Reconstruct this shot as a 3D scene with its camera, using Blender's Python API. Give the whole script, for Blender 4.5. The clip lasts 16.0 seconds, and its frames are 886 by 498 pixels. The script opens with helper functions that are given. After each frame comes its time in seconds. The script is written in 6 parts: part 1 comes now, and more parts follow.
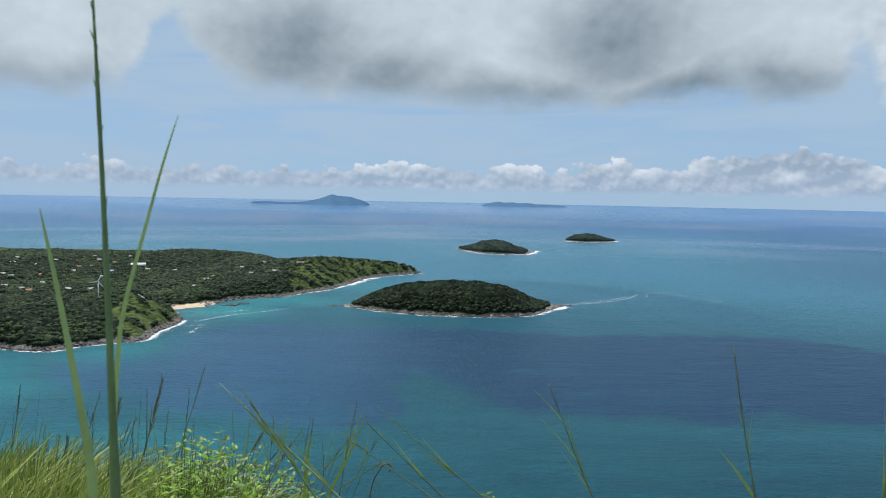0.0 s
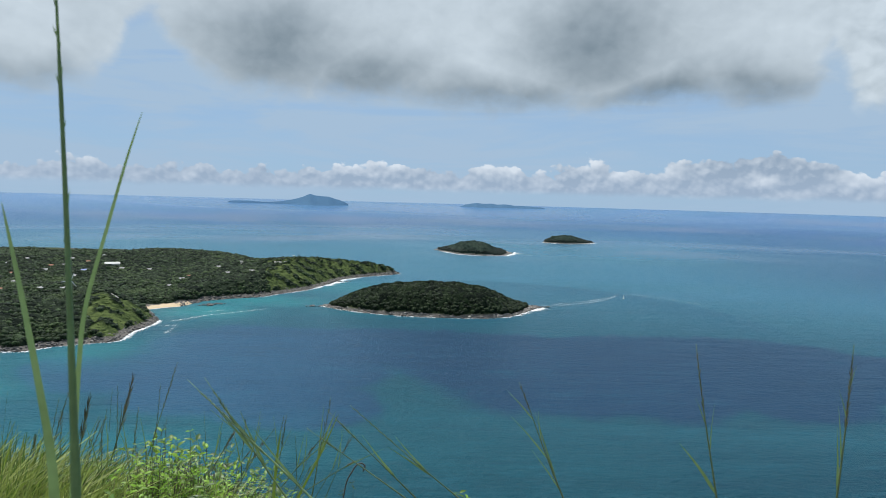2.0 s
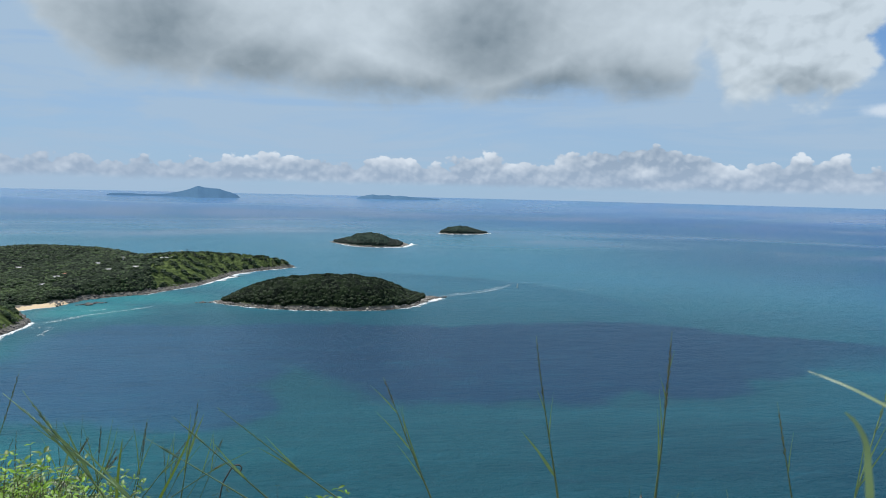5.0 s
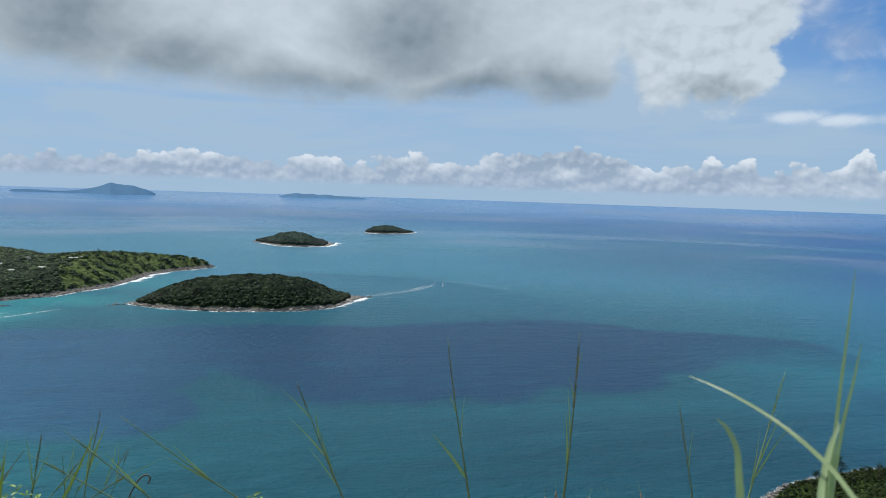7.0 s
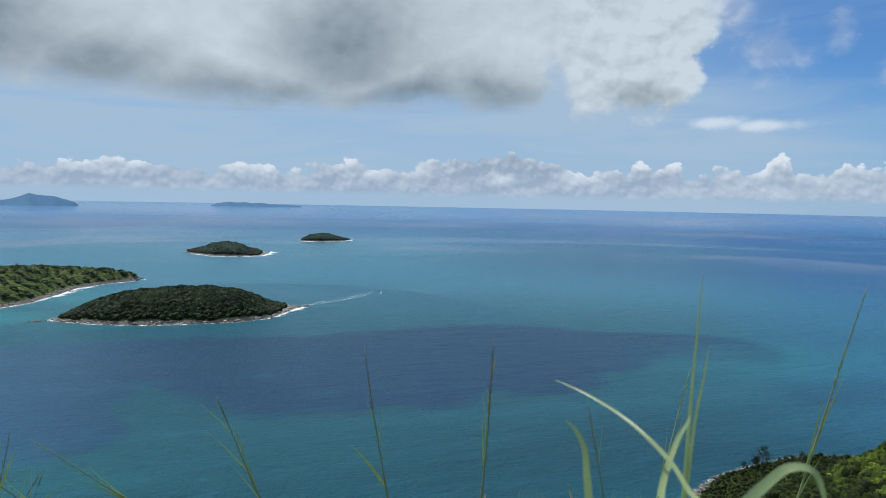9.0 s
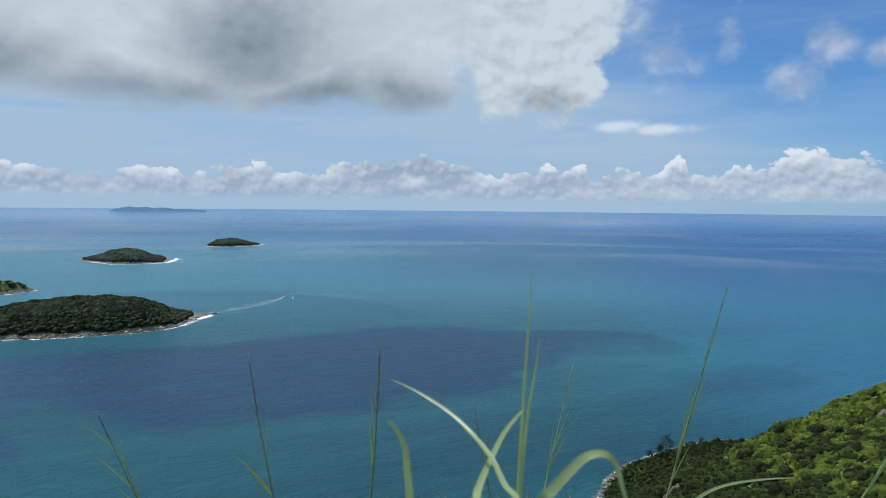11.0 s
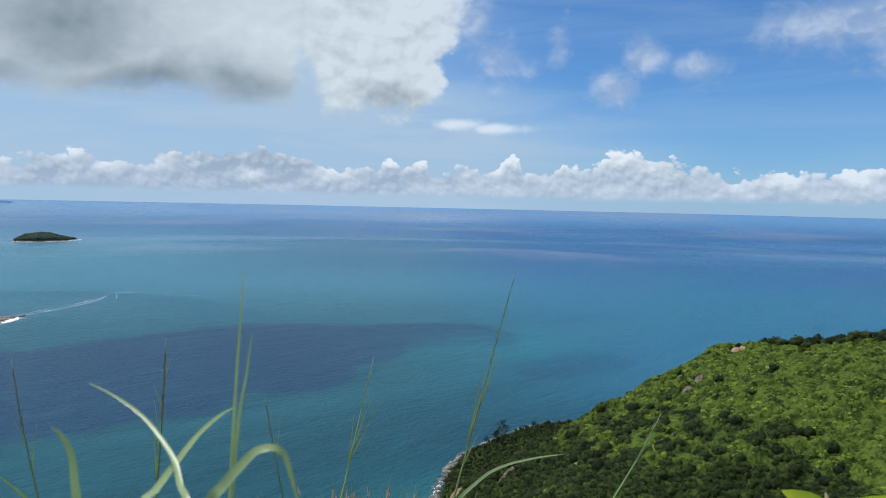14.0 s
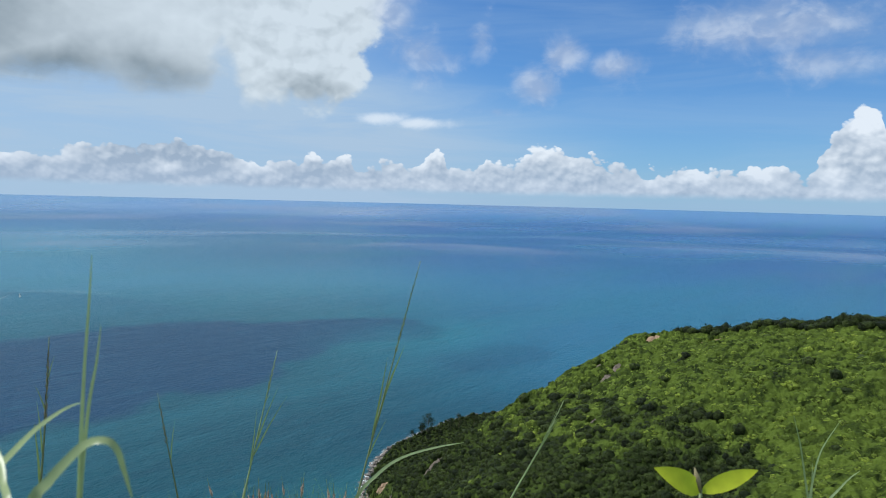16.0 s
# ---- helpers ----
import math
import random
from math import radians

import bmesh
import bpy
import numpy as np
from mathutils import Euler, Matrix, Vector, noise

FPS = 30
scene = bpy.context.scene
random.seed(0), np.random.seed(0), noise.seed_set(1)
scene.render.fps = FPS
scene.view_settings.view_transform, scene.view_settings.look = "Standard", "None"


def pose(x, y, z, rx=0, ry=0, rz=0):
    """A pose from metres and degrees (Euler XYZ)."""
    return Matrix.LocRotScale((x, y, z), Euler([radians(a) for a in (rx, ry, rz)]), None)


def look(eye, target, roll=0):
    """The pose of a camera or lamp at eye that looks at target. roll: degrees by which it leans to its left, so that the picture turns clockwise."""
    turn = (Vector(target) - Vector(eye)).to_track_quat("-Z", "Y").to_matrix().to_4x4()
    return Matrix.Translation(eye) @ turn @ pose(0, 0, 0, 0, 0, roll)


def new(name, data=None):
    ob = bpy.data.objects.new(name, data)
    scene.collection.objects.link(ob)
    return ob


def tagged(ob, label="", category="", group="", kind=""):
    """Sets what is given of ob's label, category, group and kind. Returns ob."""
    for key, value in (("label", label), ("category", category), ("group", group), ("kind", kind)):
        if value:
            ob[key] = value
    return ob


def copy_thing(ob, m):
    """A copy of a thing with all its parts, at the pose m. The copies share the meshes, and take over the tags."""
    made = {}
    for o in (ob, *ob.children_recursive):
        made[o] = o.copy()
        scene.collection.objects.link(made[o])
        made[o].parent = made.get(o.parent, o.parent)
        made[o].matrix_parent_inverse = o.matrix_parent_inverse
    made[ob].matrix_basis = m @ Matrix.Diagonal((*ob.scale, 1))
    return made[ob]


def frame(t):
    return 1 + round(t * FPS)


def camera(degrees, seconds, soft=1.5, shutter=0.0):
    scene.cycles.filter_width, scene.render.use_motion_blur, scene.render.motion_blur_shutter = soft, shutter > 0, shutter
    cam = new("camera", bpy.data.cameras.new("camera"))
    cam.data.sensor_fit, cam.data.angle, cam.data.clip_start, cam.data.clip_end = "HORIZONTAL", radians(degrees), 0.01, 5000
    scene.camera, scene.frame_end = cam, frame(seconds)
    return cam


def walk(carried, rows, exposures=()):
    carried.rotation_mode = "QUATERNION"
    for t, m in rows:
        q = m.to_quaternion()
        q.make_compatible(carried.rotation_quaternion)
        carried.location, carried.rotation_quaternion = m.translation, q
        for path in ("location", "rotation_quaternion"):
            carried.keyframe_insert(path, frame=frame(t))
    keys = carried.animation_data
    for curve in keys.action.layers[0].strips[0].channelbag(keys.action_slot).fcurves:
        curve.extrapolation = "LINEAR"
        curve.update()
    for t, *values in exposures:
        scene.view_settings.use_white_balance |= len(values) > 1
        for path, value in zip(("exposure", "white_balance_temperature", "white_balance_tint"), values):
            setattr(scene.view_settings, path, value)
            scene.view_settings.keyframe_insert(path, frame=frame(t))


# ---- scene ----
# The camera: held at arm's length, turning about the body on a hill above the sea.
cam = camera(65.6, 16.0, soft=0.6)
cam.data.dof.use_dof, cam.data.dof.focus_distance, cam.data.dof.aperture_fstop = True, 5.0, 12.0   # near blades go soft
EYE = 165.0                    # eye above the sea
TURNS = [                      # seconds, yaw, pitch, roll, and the hand's place round the body
    (0.0, -0.01, -4.29, 1.11, -0.009, 0.015, -0.017),
    (0.5, -0.17, -4.29, 1.20, -0.009, 0.014, -0.019),
    (1.0, -0.52, -4.25, 1.33, 0.001, 0.008, -0.021),
    (1.5, -1.06, -4.20, 1.46, 0.006, 0.001, -0.019),
    (2.0, -1.79, -4.18, 1.58, 0.010, -0.003, -0.019),
    (2.5, -2.77, -4.17, 1.65, 0.020, -0.010, -0.016),
    (3.0, -4.01, -4.24, 1.50, 0.039, -0.019, -0.010),
    (3.5, -5.47, -4.37, 1.37, 0.067, -0.026, -0.002),
    (4.0, -7.10, -4.51, 1.29, 0.089, -0.027, -0.000),
    (6.5, -15.16, -4.63, 1.78, 0.143, -0.015, -0.001),
    (7.0, -16.62, -4.54, 1.86, 0.154, -0.011, 0.003),
    (7.5, -17.98, -4.38, 1.84, 0.173, -0.022, 0.005),
    (8.0, -19.24, -4.23, 1.64, 0.182, -0.028, 0.005),
    (8.5, -20.48, -4.06, 1.35, 0.188, -0.032, 0.010),
    (11.0, -29.06, -3.58, 0.56, 0.253, -0.063, 0.010),
    (11.5, -31.47, -3.67, 0.46, 0.261, -0.069, 0.010),
    (12.0, -33.90, -3.65, 0.63, 0.272, -0.080, 0.010),
    (12.5, -36.20, -3.59, 1.05, 0.290, -0.095, 0.009),
    (13.0, -38.28, -3.56, 1.32, 0.307, -0.104, 0.010),
    (13.5, -40.25, -3.66, 1.40, 0.316, -0.113, 0.012),
    (14.0, -42.18, -3.81, 1.26, 0.333, -0.124, 0.012),
    (14.5, -44.01, -3.98, 1.22, 0.345, -0.134, 0.006),
    (15.0, -45.76, -4.05, 1.24, 0.358, -0.143, 0.008),
    (15.5, -47.49, -4.13, 1.35, 0.364, -0.151, 0.009),
    (16.0, -48.45, -4.13, 1.41, 0.369, -0.156, 0.006),
]


def held(yaw, pitch, roll, x, y, z):
    return pose(x, y, EYE + z, 0, 0, yaw) @ pose(0, 0, 0, 90 + pitch) @ pose(0, 0, 0, 0, 0, roll)


walk(cam, [(row[0], held(*row[1:])) for row in TURNS],
     exposures=[(0.0, -0.08, 6180, 10), (4.0, -0.10, 6180, 10), (8.5, -0.12, 6150, 10), (12.0, -0.08, 6150, 10), (15.0, 0.02, 6150, 10), (16.0, 0.02, 6150, 10)])

# ---- light and sky ----
SUN_AZ, SUN_EL = -25.0, 62.0   # degrees right of the first view, and up
sun = new("sun", bpy.data.lights.new("sun", "SUN"))
sun.data.energy, sun.data.angle, sun.data.color = 5.0, radians(0.55), (1.0, 0.955, 0.88)
_s = Vector((math.sin(radians(SUN_AZ)) * math.cos(radians(SUN_EL)), math.cos(radians(SUN_AZ)) * math.cos(radians(SUN_EL)), math.sin(radians(SUN_EL))))
sun.matrix_world = look(_s * 300 + Vector((0, 0, 300)), (0, 0, 300))


class Net:
    """Short hand for a node tree: sockets or numbers in, a socket out."""

    def __init__(self, tree):
        self.tree = tree
        tree.nodes.clear()

    def node(self, kind, ins=(), out=0, **props):
        n = self.tree.nodes.new(kind)
        for k, v in props.items():
            setattr(n, k, v)
        for k, v in (ins.items() if isinstance(ins, dict) else enumerate(ins)):
            if v is None:
                continue
            if isinstance(v, bpy.types.NodeSocket):
                self.tree.links.new(v, n.inputs[k])
            else:
                n.inputs[k].default_value = v
        return n.outputs[out] if n.outputs else None

    def m(self, op, a, b=None, c=None):
        return self.node("ShaderNodeMath", (a, b, c), operation=op)

    def add(self, *xs):
        r = xs[0]
        for x in xs[1:]:
            r = self.m("ADD", r, x)
        return r

    def mul(self, *xs):
        r = xs[0]
        for x in xs[1:]:
            r = self.m("MULTIPLY", r, x)
        return r

    def sub(self, a, b):
        return self.m("SUBTRACT", a, b)

    def ramp(self, x, lo, hi, to0=0.0, to1=1.0, smooth=True):
        return self.node("ShaderNodeMapRange", {0: x, 1: lo, 2: hi, 3: to0, 4: to1}, interpolation_type="SMOOTHSTEP" if smooth else "LINEAR", clamp=True)

    def vec(self, x, y, z=0.0):
        return self.node("ShaderNodeCombineXYZ", (x, y, z))

    def noise(self, v, scale, detail=4.0, rough=0.55, distort=0.0):
        return self.node("ShaderNodeTexNoise", {"Vector": v, "Scale": scale, "Detail": detail, "Roughness": rough, "Distortion": distort})

    def mix(self, f, a, b):
        a = (*a, 1.0) if isinstance(a, tuple) else a
        b = (*b, 1.0) if isinstance(b, tuple) else b
        return self.node("ShaderNodeMix", {0: f, 6: a, 7: b}, out=2, data_type="RGBA")

    def blob(self, x, y, cx, cy, rx, ry, amp):
        """A soft round swelling of height amp."""
        dx, dy = self.mul(self.sub(x, cx), 1 / rx), self.mul(self.sub(y, cy), 1 / ry)
        return self.mul(self.m("EXPONENT", self.mul(self.add(self.mul(dx, dx), self.mul(dy, dy)), -1.0)), amp)


world = bpy.data.worlds.new("sky")
scene.world = world
world.use_nodes = True
w = Net(world.node_tree)
way = w.node("ShaderNodeSeparateXYZ", (w.node("ShaderNodeTexCoord", out="Generated"),))
ways = way.node.outputs
AZ = w.mul(w.m("ARCTAN2", ways[0], ways[1]), 57.2958)
EL = w.mul(w.m("ARCSINE", w.m("MINIMUM", w.m("MAXIMUM", ways[2], -1.0), 1.0)), 57.2958)
nishita = w.node("ShaderNodeTexSky", sky_type="NISHITA", sun_disc=False, sun_elevation=radians(SUN_EL), sun_rotation=radians(SUN_AZ), altitude=150.0, air_density=1.0, dust_density=0.2, ozone_density=4.0)
clear = w.node("ShaderNodeVectorMath", {0: nishita, 3: 0.086}, operation="SCALE")
clear = w.node("ShaderNodeVectorMath", {0: clear, 1: (0.42, 0.84, 1.22)}, operation="MULTIPLY")
up = w.m("MAXIMUM", EL, 0.0)
# hazy air low down, thin veils of high cloud
left = w.ramp(w.add(AZ, w.ramp(EL, 4.0, 13.0, 0.0, 15.0)), 40.0, 66.0, 1.0, 0.0)
haze = w.mul(w.m("EXPONENT", w.mul(up, -0.20)), 0.66)
sky = w.mix(haze, clear, (0.36, 0.515, 0.725))
veil_n = w.noise(w.vec(w.mul(AZ, 0.045), w.mul(EL, 0.34)), 1.0, 5.0, 0.6, 0.6)
veil = w.add(w.mul(w.ramp(veil_n, 0.36, 0.68), w.add(0.17, w.mul(left, 0.23))), w.mul(left, 0.70), 0.06)
sky = w.mix(veil, sky, (0.415, 0.550, 0.690))
# noise fields for the cumulus: soft ones for the deck, billows for the heaps
def billow(net, x, y, seed, scale):
    """Rounded heaps in three sizes, about 0 between them and 1 at their middles."""
    out = None
    for k, share in ((1.0, 0.56), (2.4, 0.29), (5.6, 0.15)):
        v = net.vec(net.add(net.mul(x, scale * k), seed + k), net.mul(y, scale * 1.3 * k))
        cell = net.node("ShaderNodeTexVoronoi", {"Vector": v, "Scale": 1.0, "Smoothness": 0.35}, feature="SMOOTH_F1", voronoi_dimensions="2D")
        cell = net.mul(cell, share * 1.35)
        out = cell if out is None else net.add(out, cell)
    return net.sub(1.0, out)


n_warp = w.noise(w.vec(w.mul(AZ, 0.16), w.mul(EL, 0.20), 21.0), 1.0, 5.0, 0.55, 0.2)
n_big = w.noise(w.vec(w.mul(AZ, 0.11), w.mul(EL, 0.17), 3.1), 1.0, 5.0, 0.5, 0.2)
n_soft = w.noise(w.vec(w.mul(AZ, 0.13), w.mul(EL, 0.12), 14.0), 1.0, 4.0, 0.5, 0.3)
n_fine = w.noise(w.vec(w.mul(AZ, 0.46), w.mul(EL, 0.62), 7.7), 1.0, 6.0, 0.56, 0.3)
n_wisp = w.noise(w.vec(w.mul(AZ, 0.30), w.mul(EL, 0.42), 11.0), 1.0, 7.0, 0.60, 0.5)
WX, WY = w.add(AZ, w.mul(w.sub(n_fine, 0.5), 1.6)), w.add(EL, w.mul(w.sub(n_wisp, 0.5), 1.4))
puff = billow(w, WX, WY, 1.3, 0.26)
puff_up = billow(w, w.add(WX, -0.35), w.add(WY, 0.75), 1.3, 0.26)
heapy = w.ramp(AZ, 28.0, 35.0, 0.16, 0.60)
# the long dark-bellied deck, torn open in two places, and the bright heap at its end
AW = w.add(AZ, w.mul(w.sub(n_warp, 0.5), 7.0))
edge = w.add(7.3, w.mul(w.sub(n_big, 0.5), 1.6), w.ramp(w.add(AZ, w.mul(w.sub(n_warp, 0.5), 5.0)), 39.0, 50.0, 0.0, 22.0), w.ramp(w.m("ABSOLUTE", w.sub(AZ, 25.0)), 120.0, 150.0, 0.0, -34.0))
for cx, rx, amp in ((-21.0, 2.6, 5.2), (-30.0, 6.0, -1.1), (30.9, 1.3, 2.5), (36.5, 3.0, -0.4), (2.0, 10.0, -0.3)):
    d = w.mul(w.sub(AW, cx), 1 / rx)
    edge = w.add(edge, w.mul(w.m("EXPONENT", w.mul(d, d, -1.0)), amp))
dens = w.add(w.mul(w.sub(EL, edge), 0.36), w.mul(w.sub(n_fine, 0.5), 0.9), w.mul(w.sub(n_soft, 0.5), 0.5), w.ramp(EL, 22.0, 40.0, 0.0, -0.5), w.mul(w.sub(puff, 0.45), heapy, 1.5))
deck_a = w.ramp(dens, -0.22, w.ramp(AZ, 30.0, 36.0, 0.85, 0.50), smooth=True)
belly = None
for cx, cy, rx, ry, amp in ((-12.5, 11.2, 6.0, 3.6, 0.72), (-5.0, 9.2, 5.5, 2.2, 0.62), (13.5, 12.6, 5.5, 4.4, 0.78), (6.0, 8.3, 9.0, 2.0, 0.70), (18.0, 8.4, 8.0, 2.0, 0.72), (26.0, 8.8, 4.0, 2.0, 0.74), (38.2, 8.2, 3.2, 1.5, 0.46), (-30.0, 7.6, 6.0, 1.8, 0.46), (-14.0, 18.0, 6.0, 3.5, 0.30)):
    b = w.blob(w.add(AZ, w.mul(w.sub(n_warp, 0.5), 4.0)), w.add(EL, w.mul(w.sub(n_soft, 0.5), 3.0)), cx, cy, rx, ry, amp)
    belly = b if belly is None else w.m("MAXIMUM", belly, b)
light = w.add(w.ramp(AZ, 31.0, 35.0, 0.90, 1.0), w.mul(belly, -1.05), w.mul(w.sub(n_soft, 0.5), 0.55), w.mul(w.sub(n_fine, 0.5), 0.16), w.mul(w.sub(puff, puff_up), heapy))
deck_c = w.mix(w.ramp(light, 0.0, 1.05, smooth=False), (0.175, 0.230, 0.268), (0.660, 0.735, 0.775))
sky = w.mix(w.mul(deck_a, 0.97), sky, deck_c)
# small loose clouds
loose = None
for cx, cy, rx, ry, amp in ((57.9, 11.7, 2.1, 2.0, 1.0), (55.8, 9.3, 2.3, 2.0, 1.0), (62.2, 10.7, 2.6, 1.5, 0.85), (46.4, 11.3, 3.2, 2.4, 0.85), (44.0, 14.6, 2.4, 2.4, 0.95), (51.0, 13.0, 1.3, 2.0, 0.66), (73.0, 13.2, 8.0, 2.6, 0.92), (77.0, 10.5, 6.0, 1.6, 0.85), (53.0, 7.3, 7.0, 0.5, 0.42)):
    b = w.blob(AZ, EL, cx, cy, rx, ry, amp)
    loose = b if loose is None else w.m("MAXIMUM", loose, b)
loose_d = w.add(loose, w.mul(w.sub(n_wisp, 0.5), 1.25), w.mul(w.sub(n_fine, 0.5), 0.5))
loose_c = w.mix(w.ramp(w.add(w.mul(w.sub(puff, puff_up), 0.8), w.mul(n_wisp, 0.9)), 0.25, 0.75), (0.37, 0.46, 0.62), (0.58, 0.65, 0.75))
sky = w.mix(w.mul(w.ramp(loose_d, 0.24, 1.1), 0.72), sky, loose_c)
lens = w.add(w.m("MAXIMUM", w.blob(AZ, EL, 43.2, 6.5, 2.4, 0.62, 1.3), w.blob(AZ, EL, 46.4, 6.2, 2.8, 0.52, 1.2)), w.mul(w.sub(n_wisp, 0.5), 1.3), w.mul(w.sub(n_fine, 0.5), 0.9))
sky = w.mix(w.ramp(lens, 0.30, 1.35, 0.0, 0.85), sky, (0.74, 0.81, 0.87))
# the bank of far cumulus over the horizon: grey-lilac bodies, sunlit heads here and there
n_top = w.noise(w.vec(w.mul(AZ, 0.19), 0.0, 5.0), 1.0, 4.0, 0.55)
top = w.add(1.35, w.mul(n_top, 1.7), w.ramp(AZ, -14.0, 12.0, -0.15, 0.35))
bright = w.ramp(AZ, 30.0, 52.0, 0.10, 0.30)
for cx, cy, rx, amp, lit in ((-28.5, 2.5, 1.6, 0.3, 0.5), (-25.6, 2.4, 1.2, 0.2, 0.5), (-6.0, 2.6, 1.8, 0.55, 0.8), (-2.8, 2.9, 1.3, 0.75, 1.0), (5.4, 2.7, 1.2, 0.55, 1.0), (7.6, 2.6, 0.9, 0.4, 0.8), (9.6, 2.6, 0.9, 0.45, 0.8), (13.6, 3.3, 1.2, 0.7, 1.0), (16.0, 2.4, 1.2, 0.2, 0.7), (19.8, 2.5, 1.6, 0.6, 0.7), (24.5, 4.0, 3.4, 1.25, -0.28), (29.0, 3.2, 2.4, 0.7, -0.15), (26.5, 2.0, 1.2, 0.0, 0.6), (33.0, 2.3, 1.6, 0.3, 0.8), (37.9, 3.5, 1.1, 0.9, 1.0), (40.2, 3.6, 1.0, 0.9, 1.0), (42.4, 1.9, 1.5, 0.0, -0.35), (47.9, 4.0, 0.75, 1.6, 1.0), (46.6, 2.9, 0.9, 0.5, 0.8), (53.6, 3.6, 2.0, 0.9, 1.0), (56.6, 4.6, 1.9, 1.9, 1.0), (60.5, 3.0, 2.6, 1.0, -0.10), (68.6, 2.4, 1.3, 0.6, 0.9), (73.0, 2.5, 1.2, 0.7, 0.9), (65.2, 1.8, 1.4, 0.1, 0.5), (77.7, 2.4, 1.0, 1.5, 0.9), (79.6, 6.2, 1.6, 4.9, 1.0)):
    d = w.mul(w.sub(AZ, cx), 1 / rx)
    top = w.add(top, w.mul(w.m("EXPONENT", w.mul(d, d, -1.0)), amp)) if amp else top
    bright = w.add(bright, w.blob(AZ, EL, cx, cy, rx * 0.85, 0.55 + 0.16 * amp, lit * 0.66))
BX, BY = w.add(AZ, w.mul(w.sub(n_fine, 0.5), 0.7)), w.add(EL, w.mul(w.sub(n_wisp, 0.5), 0.8))
bil = billow(w, BX, BY, 4.4, 0.40)
bil_up = billow(w, w.add(BX, -0.2), w.add(BY, 0.34), 4.4, 0.40)
bank_h = w.sub(w.add(top, w.mul(w.sub(bil, 0.45), 1.9), w.mul(w.sub(n_fine, 0.5), 0.9)), EL)
bank_a = w.mul(w.ramp(bank_h, 0.0, 0.30), w.ramp(w.add(EL, w.mul(w.sub(n_fine, 0.5), 0.5)), 0.35, 1.0))
rim = w.ramp(bank_h, 0.1, 0.8, 0.15, 0.0, smooth=False)
shine = w.add(bright, rim, 0.04, w.mul(w.sub(bil, bil_up), 0.75), w.mul(w.sub(bil, 0.45), 0.25), w.mul(w.sub(n_wisp, 0.5), 0.5))
bank_c = w.mix(w.ramp(shine, 0.0, 0.85, smooth=False), (0.318, 0.400, 0.495), (0.86, 0.90, 0.92))
bank_c = w.mix(w.ramp(EL, 0.2, 4.0, 0.50, 0.10), bank_c, (0.43, 0.54, 0.69))
sky = w.mix(w.mul(bank_a, 0.95), sky, bank_c)
# below the edge of the sea
sky = w.mix(w.ramp(EL, -0.9, -0.35, 1.0, 0.0), sky, (0.08, 0.19, 0.33))
w.node("ShaderNodeOutputWorld", (w.node("ShaderNodeBackground", {0: sky, 1: 1.0}),))

# ---- materials ----
def material(name):
    mat = bpy.data.materials.new(name)
    mat.use_nodes = True
    n = Net(mat.node_tree)
    return mat, n


def finish(n, **ins):
    """A Principled surface on the net n."""
    bsdf = n.node("ShaderNodeBsdfPrincipled", {k.replace("_", " "): v for k, v in ins.items()})
    n.node("ShaderNodeOutputMaterial", (bsdf,))
    return bsdf


def leafy(name, dark, light, odd, scale, glow=0.25, rough=0.6, grain=0.8, deep=0.7, own_share=0.3):
    """Foliage: a tone for each clump, sprays of leaves with painted shade in the gaps between, patches of hue at a
    larger scale.
    """
    mat, n = material(name)
    where = n.node("ShaderNodeNewGeometry", out="Position")
    own = n.node("ShaderNodeNewGeometry", out="Random Per Island")
    patch = n.noise(where, scale, 4.0, 0.6)
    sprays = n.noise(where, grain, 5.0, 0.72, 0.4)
    clump = n.noise(where, grain * 0.35, 3.0, 0.6)
    c = n.mix(n.ramp(n.add(n.mul(own, own_share), n.mul(clump, 0.5)), 0.22, 0.62), dark, light)
    c = n.mix(n.mul(n.ramp(patch, 0.45, 0.72), 0.7), c, odd)
    # shade between the sprays, painted by darkening the low spots
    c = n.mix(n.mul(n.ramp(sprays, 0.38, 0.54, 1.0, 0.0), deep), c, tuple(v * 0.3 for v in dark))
    relief = n.node("ShaderNodeBump", {"Strength": 1.0, "Distance": 0.9 / grain, "Height": sprays})
    p = n.node("ShaderNodeBsdfPrincipled", {"Base Color": c, "Roughness": rough, "Specular IOR Level": 0.1, "Normal": relief})
    t = n.node("ShaderNodeBsdfTranslucent", {0: n.mix(0.5, c, (0.20, 0.30, 0.03))})
    n.node("ShaderNodeOutputMaterial", (n.node("ShaderNodeMixShader", (glow, p, t)),))
    return mat


def plain(name, colour, rough=0.7, metallic=0.0, vary=0.25, scale=3.0, bump=0.0):
    """Paint, stone or metal with stains at two scales and a fine relief."""
    mat, n = material(name)
    where = n.node("ShaderNodeTexCoord", out="Object")
    a, b = n.noise(where, scale, 5.0, 0.6), n.noise(where, scale * 9, 3.0, 0.6)
    k = n.ramp(n.add(n.mul(a, 0.7), n.mul(b, 0.3)), 0.3, 0.7)
    c = n.mix(k, tuple(v * (1 - vary) for v in colour), tuple(min(1, v * (1 + vary * 0.6)) for v in colour))
    normal = n.node("ShaderNodeBump", {"Strength": bump, "Distance": 0.2 / scale, "Height": b}) if bump else None
    finish(n, Base_Color=c, Roughness=rough, Metallic=metallic, Normal=normal)
    return mat


